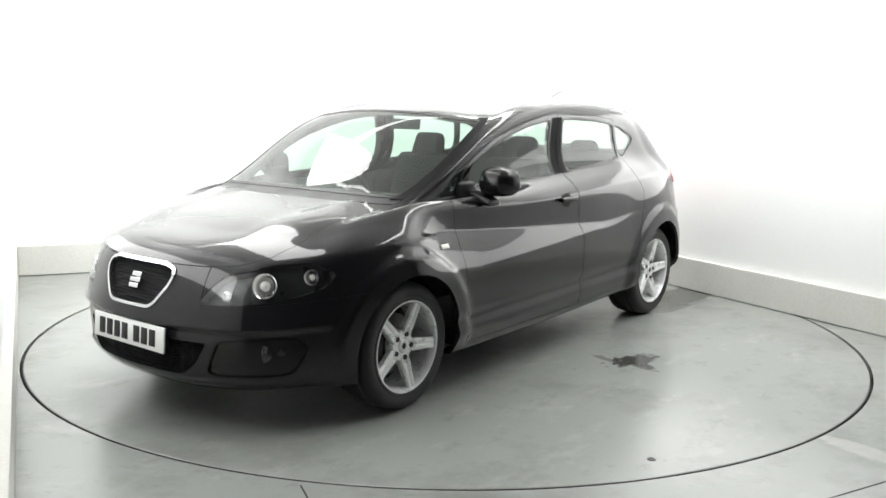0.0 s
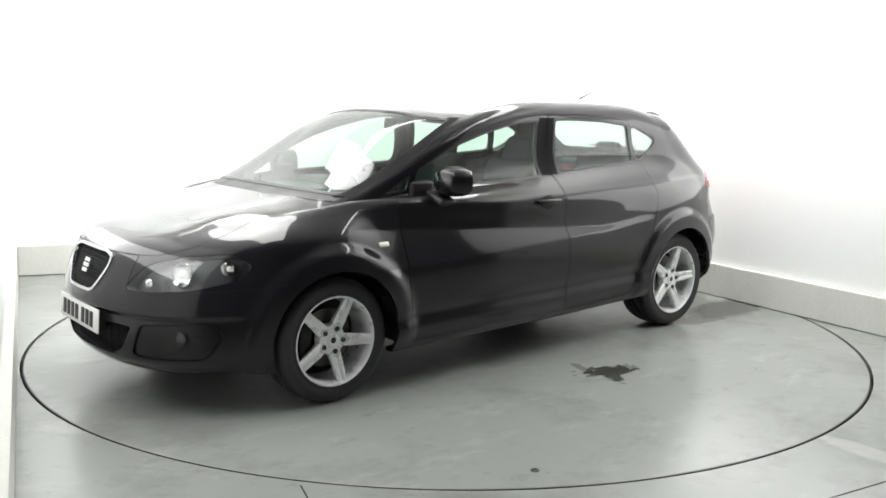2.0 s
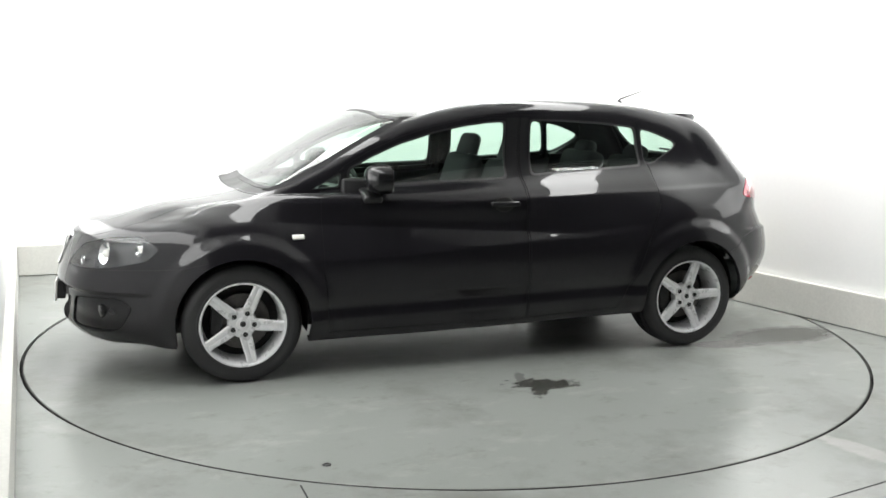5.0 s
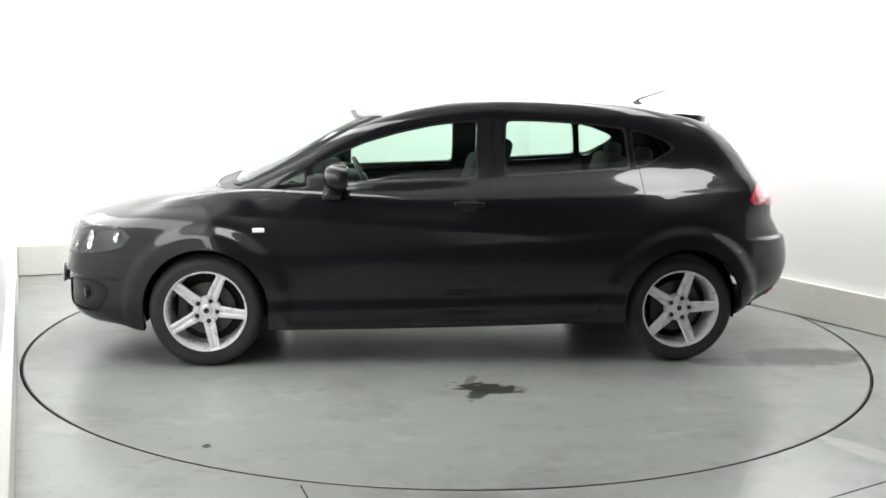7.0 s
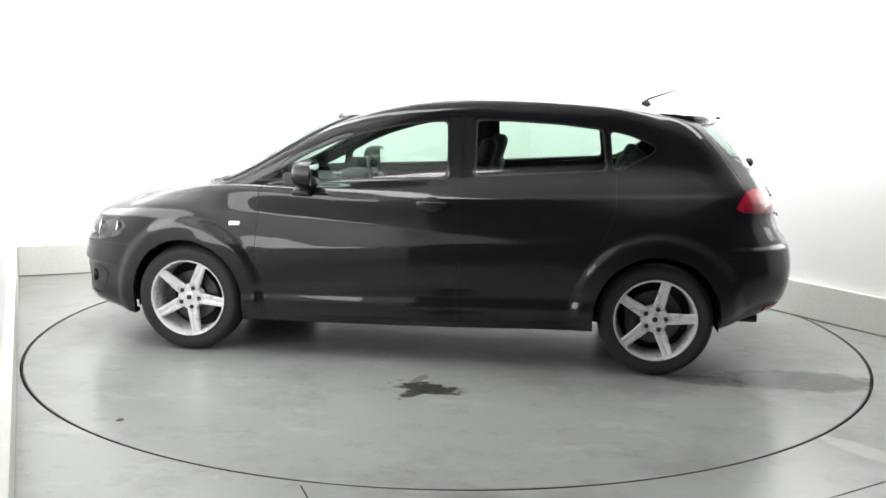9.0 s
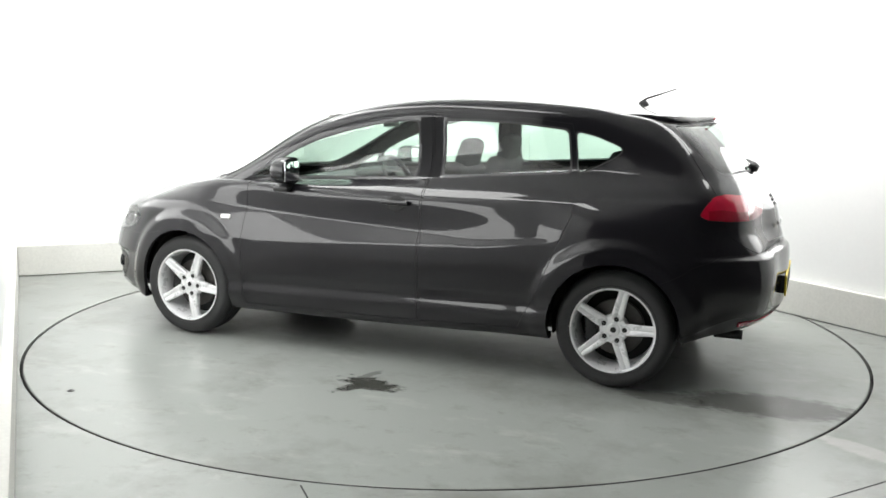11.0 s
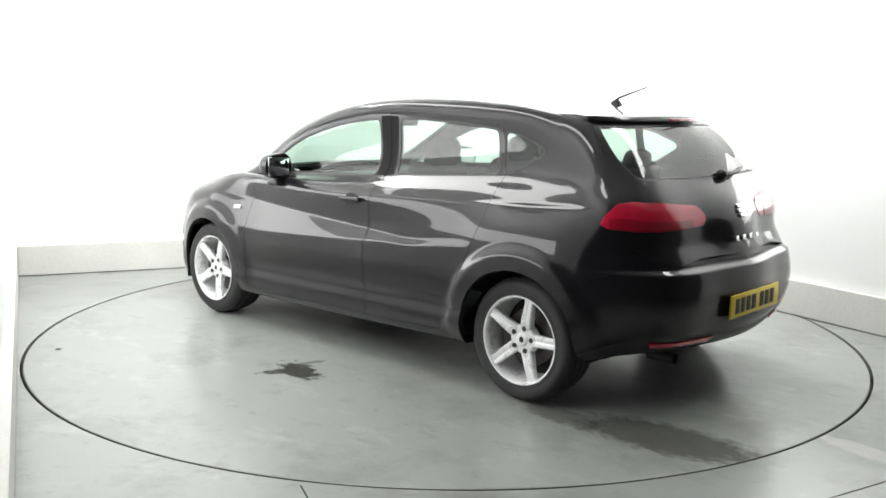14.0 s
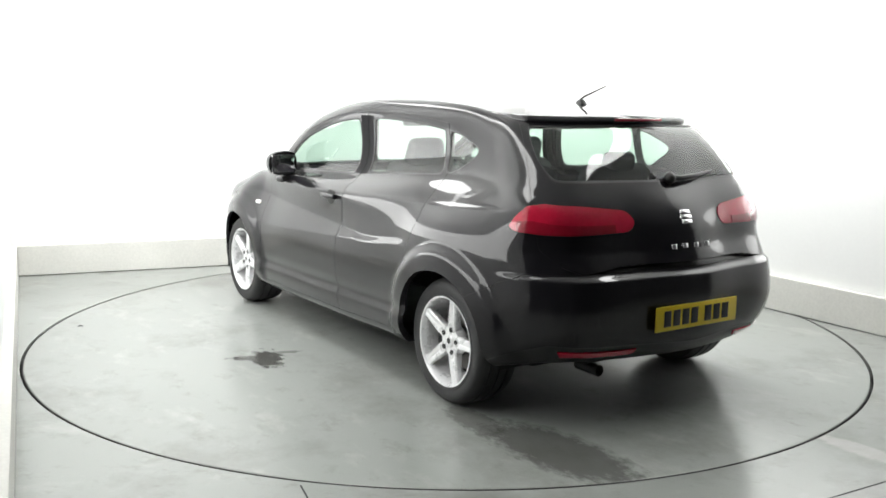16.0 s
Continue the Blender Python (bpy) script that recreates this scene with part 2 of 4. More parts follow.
def build_turntable():
    bm, rings = lathe(((R_TABLE, -.045), (R_TABLE, -.006), (R_TABLE - .002, -.002), (R_TABLE - .006, 0)), 160)
    bm.faces.new(rings[-1])
    bm.faces.new(rings[0][::-1])
    bmesh.ops.recalc_face_normals(bm, faces=bm.faces)
    table = tagged(finish("turntable", bm, TABLE, smooth=False), "round grey-green painted car turntable with dried dark spills", "turntable")
    ring, _ = lathe(((R_TABLE + .0005, -.04), (R_TABLE + .0045, -.04), (R_TABLE + .0045, -.003), (R_TABLE + .003, -.0012), (R_TABLE + .0005, -.0012)), 160)
    part("edge_band", ring, PIT, table, "dark steel edge band")
    for a in (59.1,):
        lid, rings = lathe(((.018, -.002), (.018, .0015), (.016, .003), (.010, .003), (.008, .0005), (.001, .0005)), 20, m=Matrix.Translation((2.29 * math.cos(radians(a)), 2.29 * math.sin(radians(a)), 0)))
        part("bolt", lid, DARK_METAL, table, "dull steel recessed floor bolt")
    return table


turntable = build_turntable()


# ---------------------------------------------------------------- the car's skin
# The car's skin: eight guide loops run round the left half from the nose (station 0) to the
# tail (station 15); x forward, y left, z up, origin on the ground midway between the axles.
LIP = ((2.04, 0, .175), (2.01, .28, .175), (1.91, .54, .185), (1.75, .709, .2), (1.66, .804, .2), (1.29, .834, .19), (.9, .829, .195), (.45, .834, .2),
    (-.22, .834, .21), (-.85, .829, .225), (-1.29, .845, .23), (-1.58, .8, .25), (-1.72, .67, .275), (-1.87, .5, .295), (-1.96, .27, .305), (-1.99, 0, .305))
SILL = ((2.17, 0, .25), (2.14, .28, .25), (2.02, .57, .255), (1.82, .734, .26), (1.65, .804, .26), (1.29, .875, .28), (.9, .86, .27), (.45, .865, .275),
    (-.22, .867, .285), (-.85, .868, .295), (-1.29, .886, .3), (-1.6, .844, .31), (-1.76, .72, .33), (-1.925, .55, .34), (-2.01, .28, .345), (-2.04, 0, .345))
LOWER = ((2.2, 0, .42), (2.17, .28, .42), (2.045, .58, .43), (1.84, .734, .44), (1.65, .809, .45), (1.29, .886, .46), (.9, .87, .44), (.45, .875, .43),
    (-.22, .881, .43), (-.85, .881, .45), (-1.29, .896, .47), (-1.62, .851, .48), (-1.82, .76, .49), (-1.97, .625, .49), (-2.035, .28, .49), (-2.065, 0, .49))
MIDDLE = ((2.17, 0, .57), (2.14, .28, .57), (2.025, .56, .58), (1.82, .719, .59), (1.64, .804, .6), (1.29, .875, .66), (.9, .867, .62), (.45, .881, .62),
    (-.22, .886, .63), (-.85, .884, .65), (-1.29, .891, .7), (-1.62, .838, .66), (-1.82, .755, .66), (-1.955, .625, .665), (-2.03, .28, .67), (-2.065, 0, .67))
CREASE = ((2.09, 0, .73), (2.07, .28, .73), (1.94, .55, .735), (1.75, .699, .76), (1.6, .778, .78), (1.29, .836, .8), (.9, .838, .79), (.45, .855, .77),
    (-.22, .86, .76), (-.85, .862, .8), (-1.29, .865, .83), (-1.58, .818, .82), (-1.76, .755, .81), (-1.875, .65, .8), (-1.965, .28, .8), (-2.025, 0, .8))
SHOULDER = ((1.8, 0, .85), (1.79, .28, .846), (1.72, .52, .842), (1.62, .629, .84), (1.47, .698, .87), (1.25, .76, .895), (.9, .804, .902), (.45, .824, .91),
    (-.22, .832, .922), (-.85, .81, .95), (-1.29, .782, .966), (-1.55, .757, .975), (-1.715, .727, .975), (-1.815, .64, .965), (-1.895, .28, .96), (-1.94, 0, .96))
BELT = ((1.26, 0, .957), (1.245, .3, .954), (1.2, .58, .948), (1.12, .675, .945), (.98, .712, .947), (.84, .713, .95), (.65, .719, .96), (.35, .724, .978),
    (-.22, .721, 1.018), (-.85, .7, 1.062), (-1.2, .68, 1.078), (-1.44, .69, 1.075), (-1.65, .685, 1.065), (-1.76, .595, 1.06), (-1.83, .29, 1.055), (-1.86, 0, 1.055))
ROOF_EDGE = ((.44, 0, 1.382), (.43, .27, 1.376), (.385, .5, 1.352), (.29, .582, 1.352), (.17, .596, 1.38), (.05, .598, 1.402), (-.08, .598, 1.418), (-.25, .598, 1.428),
    (-.5, .588, 1.43), (-.85, .588, 1.416), (-1.1, .578, 1.394), (-1.26, .562, 1.368), (-1.39, .54, 1.35), (-1.465, .46, 1.346), (-1.545, .24, 1.348), (-1.59, 0, 1.352))
LOOPS = (LIP, SILL, LOWER, MIDDLE, CREASE, SHOULDER, BELT, ROOF_EDGE)
ARCHES = ((1.288, .312), (-1.294, .318))
ARCH_R = .331


def spline(points, counts):
    """A cubic through points (k, ..., 3), with counts[i] steps between points i and i + 1; also the parameter of each step."""
    p = np.asarray(points, float)
    d = np.maximum(np.linalg.norm(np.diff(p, axis=0), axis=-1, keepdims=True), 1e-4)
    slope = np.diff(p, axis=0) / d
    m = np.empty_like(p)
    m[1:-1] = (slope[:-1] * d[1:] + slope[1:] * d[:-1]) / (d[1:] + d[:-1])
    m[0], m[-1] = slope[0], slope[-1]
    out, par = [], []
    for i, n in enumerate(counts):
        for j in range(n):
            t = j / n
            out.append((2 * t**3 - 3 * t**2 + 1) * p[i] + (t**3 - 2 * t**2 + t) * d[i] * m[i]
                       + (3 * t**2 - 2 * t**3) * p[i + 1] + (t**3 - t**2) * d[i] * m[i + 1])
            par.append(i + t)
    out.append(p[-1]), par.append(len(counts))
    return np.array(out), np.array(par)


def ease(a, b, x):
    t = np.clip((x - a) / (b - a), 0, 1)
    return t * t * (3 - 2 * t)


def relief(p):
    """Flared arches and the pressed lines of the flanks."""
    x, y, z = p[..., 0].copy(), p[..., 1], p[..., 2]
    flank = ease(.60, .72, y)
    out = np.zeros_like(x)
    for ax, az in ARCHES:
        r = np.hypot(x - ax, z - az)
        lip = ease(.465, .395, r)
        out += .022 * lip * ease(.95, .75, z) * ease(.19, .30, z)
    between = ease(1.3, 1.0, x) * ease(-1.08, -.86, x)
    # the long falling fold: tucked in along its line, swelling out again below it
    d = (.744 + .062 * x + .070 * ease(-.45, -1.05, x)) - z
    wide = np.clip(.088 + .125 * x, .035, .185)
    fold = sum(k * np.where(q > 0, np.clip(1 - q / wide, 0, 1), ease(-.30, .03, q)**1.6)
               for k, q in ((.25, d - .006), (.5, d), (.25, d + .006)))
    out -= (.20 * wide + .010 * ease(-.9, -.3, x)) * between * fold
    d = z - (.905 - .028 * x)
    w = .035
    out -= .008 * ease(.5, .1, x) * ease(-1.75, -1.5, x) * np.where(d > 0, d / w * np.exp(1 - d / w), 0)
    d = (.375 - .02 * x) - z
    out -= .016 * between * np.where(d > 0, np.clip(1 - d / .05, 0, 1)**1.2, ease(-.09, 0, d)**2)
    p[..., 1] += out * flank
    # the front bumper's shelf above the intake and fog lamps
    p[..., 0] -= .024 * ease(1.70, 1.82, x) * ease(.472, .452, z) * ease(.20, .36, z)
    # the tailgate stands back above the bumper's ledge
    p[..., 0] += .022 * ease(-1.62, -1.76, x) * ease(.675, .70, z) * ease(.90, .78, z)
    # raised rib along each side of the bonnet
    d = y - (.40 + .10 * (1.9 - x))
    w = .085
    p[..., 2] += .007 * ease(1.15, 1.3, x) * ease(2.0, 1.8, x) * ease(.66, .72, z) * np.where(np.abs(d) < 2 * w, np.exp(-(d / w)**2), 0)
    return p


def skin():
    """The left half as a grid (rows, columns, 3), with normals and the loop and station of each row and column."""
    loops = []
    cols = [8, 8, 10, 10, 16, 18, 16, 22, 22, 20, 16, 12, 10, 8, 8]
    for loop in LOOPS:
        a = np.array(loop, float)
        a = np.vstack([a[1] * (1, -1, 1), a, a[-2] * (1, -1, 1)])
        g, s = spline(a, [1] + cols + [1])
        loops.append(g[1:-1])
    s = s[1:-1] - 1
    low = loops[0] * (.985, .94, 1)
    rows = [low] + loops
    top = loops[-1]
    for k in (.9, .72, .5, .25, .001):
        q = np.array((-.62, 0, 1.474)) + k * (top - np.array((-.62, 0, 1.474)))
        q[:, 2] = 1.474 + (top[:, 2] - 1.474) * k**1.75
        rows.append(q)
    g, v = spline(np.array(rows), [2, 6, 12, 18, 32, 16, 10, 16, 4, 5, 5, 5, 5])
    arch = np.sin(np.pi * np.clip(v - 7, 0, 1))[:, None] * (ease(7.5, 4.5, s) * (.5 + .5 * ease(1.2, 2.8, s)))[None, :]
    g[..., 2] += .008 * arch
    g = relief(g)
    full = np.concatenate([g[:, :0:-1] * (1, -1, 1), g, g[:, -2::-1] * (1, -1, 1)], axis=1)
    n = np.cross(np.gradient(full, axis=1), np.gradient(full, axis=0))
    k = g.shape[1]
    n = n[:, k - 1:2 * k - 1]
    n /= np.maximum(np.linalg.norm(n, axis=-1, keepdims=True), 1e-9)
    n[-1] = (0, 0, 1)
    if n[30, 60, 1] < 0:
        n = -n
        n[-1] = (0, 0, 1)
    return g, n, s, v - 1


# ---------------------------------------------------------------- cutting the skin into panels
def as_faces():
    """The skin as a list of polygons; a corner is (x, y, z, nx, ny, nz, station, loop)."""
    g, n, s, v = skin()
    rows, cols = g.shape[:2]
    corner = [[(*g[r, c], *n[r, c], s[c], v[r]) for c in range(cols)] for r in range(rows)]
    return [[corner[r][c], corner[r][c + 1], corner[r + 1][c + 1], corner[r + 1][c]] for r in range(rows - 1) for c in range(cols - 1)]


def split(face, a, b, d):
    """Cuts a polygon by the line through a and b in the plane of axes d; the left side comes first."""
    ex, ey = b[0] - a[0], b[1] - a[1]
    side = [ex * (q[d[1]] - a[1]) - ey * (q[d[0]] - a[0]) for q in face]
    if all(k >= -1e-9 for k in side):
        return face, None
    if all(k <= 1e-9 for k in side):
        return None, face
    ins, outs = [], []
    for i, q in enumerate(face):
        k, k2, q2 = side[i], side[(i + 1) % len(face)], face[(i + 1) % len(face)]
        if k >= 0:
            ins.append(q)
        if k <= 0:
            outs.append(q)
        if (k > 0 > k2) or (k < 0 < k2):
            t = k / (k - k2)
            m = tuple(x + t * (y - x) for x, y in zip(q, q2))
            ins.append(m), outs.append(m)
    return (ins if len(ins) > 2 else None), (outs if len(outs) > 2 else None)


def ccw(line):
    area = sum(a[0] * b[1] - b[0] * a[1] for a, b in zip(line, line[1:] + line[:1]))
    return list(line) if area > 0 else list(line)[::-1]


def cut(faces, line, d, only=None):
    """Splits faces into those within the convex outline and the rest; d names the two axes looked at."""
    line = ccw(list(line))
    lo = [min(q[i] for q in line) for i in (0, 1)]
    hi = [max(q[i] for q in line) for i in (0, 1)]
    ins, outs = [], []
    for f in faces:
        if (only and not only(f[0])) or all(q[d[0]] < lo[0] for q in f) or all(q[d[0]] > hi[0] for q in f) \
                or all(q[d[1]] < lo[1] for q in f) or all(q[d[1]] > hi[1] for q in f):
            outs.append(f)
            continue
        for a, b in zip(line, line[1:] + line[:1]):
            f, o = split(f, a, b, d)
            if o:
                outs.append(o)
            if not f:
                break
        if f:
            ins.append(f)
    return ins, outs


def shrink(line, k):
    """The convex outline drawn in by k."""
    line = ccw(list(line))
    n = len(line)
    res = []
    for i in range(n):
        p0, p1, p2 = (Vector(line[j % n]) for j in (i - 1, i, i + 1))
        a, b = (p1 - p0).normalized(), (p2 - p1).normalized()
        na, nb = Vector((-a.y, a.x)), Vector((-b.y, b.x))
        w = na + nb
        res.append(tuple(p1 + w * (k / max(.3, w.dot(na)))))
    return res


def rounded(line, k, steps=4):
    """The convex outline with its corners rounded."""
    line = ccw(list(line))
    n = len(line)
    res = []
    for i in range(n):
        p0, p1, p2 = (Vector(line[j % n]) for j in (i - 1, i, i + 1))
        r0, r2 = min(k, (p0 - p1).length * .45), min(k, (p2 - p1).length * .45)
        a, b = p1 + (p0 - p1).normalized() * r0, p1 + (p2 - p1).normalized() * r2
        for j in range(steps + 1):
            t = j / steps
            res.append(tuple((1 - t)**2 * a + 2 * t * (1 - t) * p1 + t * t * b))
    return res


XZ, YZ, XY, SV = (0, 2), (1, 2), (0, 1), (6, 7)


def moved(faces, k):
    return [[(q[0] + q[3] * k, q[1] + q[4] * k, q[2] + q[5] * k, *q[3:]) for q in f] for f in faces]


def mirrored(faces):
    return [[(q[0], -q[1], q[2], q[3], -q[4], q[5], q[6], q[7]) for q in f[::-1]] for f in faces]


def walls_of(faces, depth):
    """Strips that fold inwards by depth round the free border of faces, so that a panel has an edge."""
    seen = {}
    key = lambda q: (round(q[0], 5), round(q[1], 5), round(q[2], 5))
    for f in faces:
        for a, b in zip(f, f[1:] + f[:1]):
            k = (key(a), key(b))
            if (k[1], k[0]) in seen:
                del seen[(k[1], k[0])]
            else:
                seen[k] = (a, b)
    strips = []
    for a, b in seen.values():
        if abs(a[1]) < 1e-4 and abs(b[1]) < 1e-4:
            continue
        strips.append([b, a, *moved([[a, b]], -depth)[0]])
    return strips


def shell(name, faces, mat, parent, label="", edge=0.0, both=False):
    """Links polygons of the skin as one smooth mesh; both adds the mirrored right half."""
    if both:
        faces = faces + mirrored(faces)
    index, verts, norms, polys = {}, [], [], []
    for f in faces:
        ids = []
        for q in f:
            k = (round(q[0], 5), round(q[1], 5), round(q[2], 5))
            if k not in index:
                index[k] = len(verts)
                verts.append(q[:3]), norms.append(q[3:6])
            if index[k] not in ids:
                ids.append(index[k])
        if len(ids) > 2:
            polys.append(ids)
    if edge:
        for f in walls_of(faces, edge):
            ids = []
            a, b = Vector(f[0][:3]), Vector(f[1][:3])
            side = (b - a).cross(Vector(f[2][:3]) - b)
            if side.length < 1e-10:
                continue
            side.normalize()
            for q in f:
                ids.append(len(verts))
                verts.append(q[:3]), norms.append(tuple(side))
            polys.append(ids)
    me = bpy.data.meshes.new(name)
    me.from_pydata(verts, [], polys)
    me.validate()
    me.shade_smooth()
    if len(me.vertices) == len(norms):
        me.normals_split_custom_set_from_vertices(norms)
    me.materials.append(mat)
    ob = new(name, me)
    ob.parent = parent
    if label:
        ob["label"] = label
    return ob


# ---------------------------------------------------------------- the car
car = new("car")
tagged(car, "glossy black five-door hatchback with silver alloy wheels on the turntable", "car")

FRONT_LIGHT = ((.925, .960), (.765, .968), (.765, 1.052))
FRONT_WINDOW = ((.735, .971), (.735, 1.067), (.60, 1.140), (.45, 1.204), (.28, 1.255), (.10, 1.296), (-.06, 1.316), (-.165, 1.322), (-.165, 1.005), (.45, .980))
REAR_WINDOW = ((-.305, 1.018), (-.305, 1.328), (-.50, 1.328), (-.75, 1.316), (-.99, 1.290), (-1.02, 1.064))
QUARTER = ((-1.042, 1.070), (-1.016, 1.284), (-1.12, 1.262), (-1.245, 1.215), (-1.275, 1.190), (-1.245, 1.155), (-1.10, 1.076))
FRONT_DOOR = ((.862, .24), (.885, .60), (.885, .93), (.84, 1.00), (.74, 1.09), (.60, 1.167), (.45, 1.232), (.28, 1.284), (.10, 1.325), (-.06, 1.347), (-.24, 1.353), (-.235, .25))
REAR_DOOR = ((-.245, .25), (-.25, 1.353), (-.50, 1.353), (-.76, 1.342), (-1.00, 1.316), (-1.045, 1.17), (-1.065, 1.05), (-1.065, .86), (-1.0, .70), (-.93, .52), (-.80, .27))


def build_body():
    rest = as_faces()
    side = lambda q: q[1] > .35 and 2.2 < q[6] < 12.6
    for ax, az in ARCHES:
        ring = [(ax + ARCH_R * math.cos(a), az + ARCH_R * math.sin(a)) for a in (2 * math.pi * i / 40 for i in range(40))]
        _, rest = cut(rest, ring, XZ, lambda q: q[1] > .5 and q[2] < .9)
        _, rest = cut(rest, ((ax - ARCH_R, az), (ax + ARCH_R, az), (ax + ARCH_R * .96, 0), (ax - ARCH_R * .96, 0)), XZ, lambda q: q[1] > .5 and q[2] < .9)
    seams, trims = [], []

    def opening(line, d, only, gap=.011, turn=0):
        nonlocal rest
        inner = shrink(line, gap)
        ins, rest = cut(rest, rounded(line, turn) if turn else line, d, only)
        return cut(ins, rounded(inner, turn) if turn else inner, d, only)

    def panel(line, d, only=None, gap=.0025, turn=0):
        pane, rim = opening(line, d, only, gap, turn)
        seams.extend(rim)
        return pane

    glassy = lambda q: 5.7 < q[7] < 7.3
    # glass
    screen, rim = opening(((-.5, 6.05), (2.42, 6.05), (2.48, 6.3), (2.66, 6.90), (-.5, 6.93)), SV, glassy, .03, .12)
    trims += rim
    pillar, rest = cut(rest, ((2.25, 6.03), (2.80, 6.03), (2.88, 6.3), (2.93, 6.93), (2.45, 6.93)), SV, glassy)
    back, rim = opening(((15.5, 6.06), (12.95, 6.06), (12.5, 6.35), (12.45, 6.84), (15.5, 6.86)), SV, glassy, .03, .2)
    trims += rim
    front_glass, rim = opening(FRONT_WINDOW, XZ, side, .011, .03)
    trims += rim
    light_glass, rim = opening(FRONT_LIGHT, XZ, side, .009, .02)
    trims += rim
    rear_glass, rim = opening(REAR_WINDOW, XZ, side, .011, .03)
    trims += rim
    quarter_glass, rim = opening(QUARTER, XZ, side, .007, .03)
    trims += rim
    # lamps, grille and intakes
    nose = lambda q: q[6] < 4.4 and q[7] < 4.6
    lamp = panel(((1.34, 3.02), (1.50, 3.40), (1.68, 3.72), (2.25, 3.93), (3.1, 3.86), (3.72, 3.50), (3.45, 3.20), (2.5, 3.0), (1.7, 2.975)), SV, nose, .012, .12)
    grille_line = ((-.5, .722), (.17, .722), (.232, .706), (.242, .672), (.228, .63), (.165, .548), (.13, .528), (-.5, .522))
    inside, rest = cut(rest, rounded(grille_line, .02), YZ, nose)
    mesh, frame_ring = cut(inside, rounded(shrink(grille_line, .013), .015), YZ)
    intake = panel(((-.5, .262), (.30, .262), (.36, .30), (.425, .41), (-.5, .415)), YZ, nose, .004, .02)
    fogside = panel(((.42, .285), (.475, .425), (.70, .445), (.745, .40), (.715, .29), (.68, .27), (.46, .27)), YZ, lambda q: q[6] < 4.2 and q[7] < 2.8, .003, .03)
    tail = lambda q: q[6] > 10.8 and q[7] < 5.8
    red = panel(((11.55, 4.46), (11.75, 4.75), (12.15, 5.10), (12.7, 5.27), (13.35, 5.24), (13.95, 5.0), (14.05, 4.70), (13.95, 4.42), (12.5, 4.36), (11.8, 4.36)), SV, tail, .012, .1)
    reflector = panel(((12.6, .96), (12.55, 1.2), (13.9, 1.2), (13.8, .96)), SV, tail, .01)
    # doors, bonnet, bumpers, tailgate
    door_f = panel(FRONT_DOOR, XZ, side)
    door_r = panel(REAR_DOOR, XZ, side)
    cover_f, door_f = cut(door_f, ((-.170, 1.012), (-.170, 1.335), (-.30, 1.335), (-.30, 1.012)), XZ, side)
    cover_r, door_r = cut(door_r, ((-.17, 1.012), (-.17, 1.335), (-.300, 1.335), (-.300, 1.012)), XZ, side)
    post, rest = cut(rest, ((-.17, 1.012), (-.17, 1.335), (-.30, 1.335), (-.30, 1.012)), XZ, side)
    bonnet = panel(((-.5, 3.93), (1.45, 3.93), (1.75, 3.98), (2.25, 4.18), (2.6, 4.6), (2.75, 5.2), (2.72, 5.93), (-.5, 5.93)), SV, lambda q: q[6] < 4.5, .012)
    fore = lambda q: q[6] < 5 and q[7] < 4.4
    bumper_f = []
    for lo, hi in (((-.5, -1.5), (1.40, 2.938)), ((1.40, -1.5), (4.55, 2.938)), ((-.5, 2.938), (1.388, 3.915))):
        piece, rest = cut(rest, (lo, (hi[0], lo[1]), hi, (lo[0], hi[1])), SV, fore)
        bumper_f += piece
    for lo, hi in (((1.40, 2.938), (4.55, 2.952)), ((1.388, 2.938), (1.40, 3.93)), ((-.5, 3.915), (1.40, 3.93))):
        piece, rest = cut(rest, (lo, (hi[0], lo[1]), hi, (lo[0], hi[1])), SV, fore)
        seams.extend(piece)
    bumper_r = panel(((15.5, -1.5), (10.6, -1.5), (10.6, 2.4), (11.2, 2.95), (12.0, 3.28), (15.5, 3.28)), SV, lambda q: q[6] > 10.2 and q[7] < 4, .012)
    valance, bumper_r = cut(bumper_r, ((10.5, -1.5), (15.5, -1.5), (15.5, 1.18), (13.8, 1.36), (12.4, 1.42), (11.4, 1.0), (10.5, .2)), SV)
    lip, rest = cut(rest, ((13.25, 3.295), (15.5, 3.295), (15.5, 3.50), (13.75, 3.47)), SV, lambda q: q[6] > 11.5)
    gate = panel(((15.5, 3.29), (13.15, 3.29), (12.5, 4.0), (12.3, 5.0), (12.25, 6.0), (12.2, 6.97), (15.5, 6.97)), SV, lambda q: q[6] > 11.5, .012)
    wing, rest = cut(rest, ((2.0, -1.5), (6.45, -1.5), (6.2, 4.5), (4.0, 5.95), (1.5, 5.95), (1.5, 3.0)), SV, lambda q: q[0] > .862 and q[7] < 5.97)
    cowl, rest = cut(rest, ((-.5, 5.85), (2.72, 5.85), (2.72, 6.1), (-.5, 6.1)), SV)
    roof, rest = cut(rest, ((-.5, 7.15), (15.5, 7.15), (15.5, 12.2), (-.5, 12.2)), SV)

    body = shell("body", rest, PAINT, car, "glossy black body shell with pillars, sills and rear quarters", .03, True)
    shell("roof", roof, PAINT, car, "", .0, True)
    shell("bonnet", bonnet, PAINT, car, "glossy black bonnet with two raised ribs", .02, True)
    shell("cowl", moved(cowl, -.004), PLASTIC, car, "matt black plastic scuttle panel", 0, True)
    shell("front_bumper", bumper_f, PAINT, car, "", .02, True)
    shell("rear_bumper", bumper_r, PAINT, car, "", .02, True)
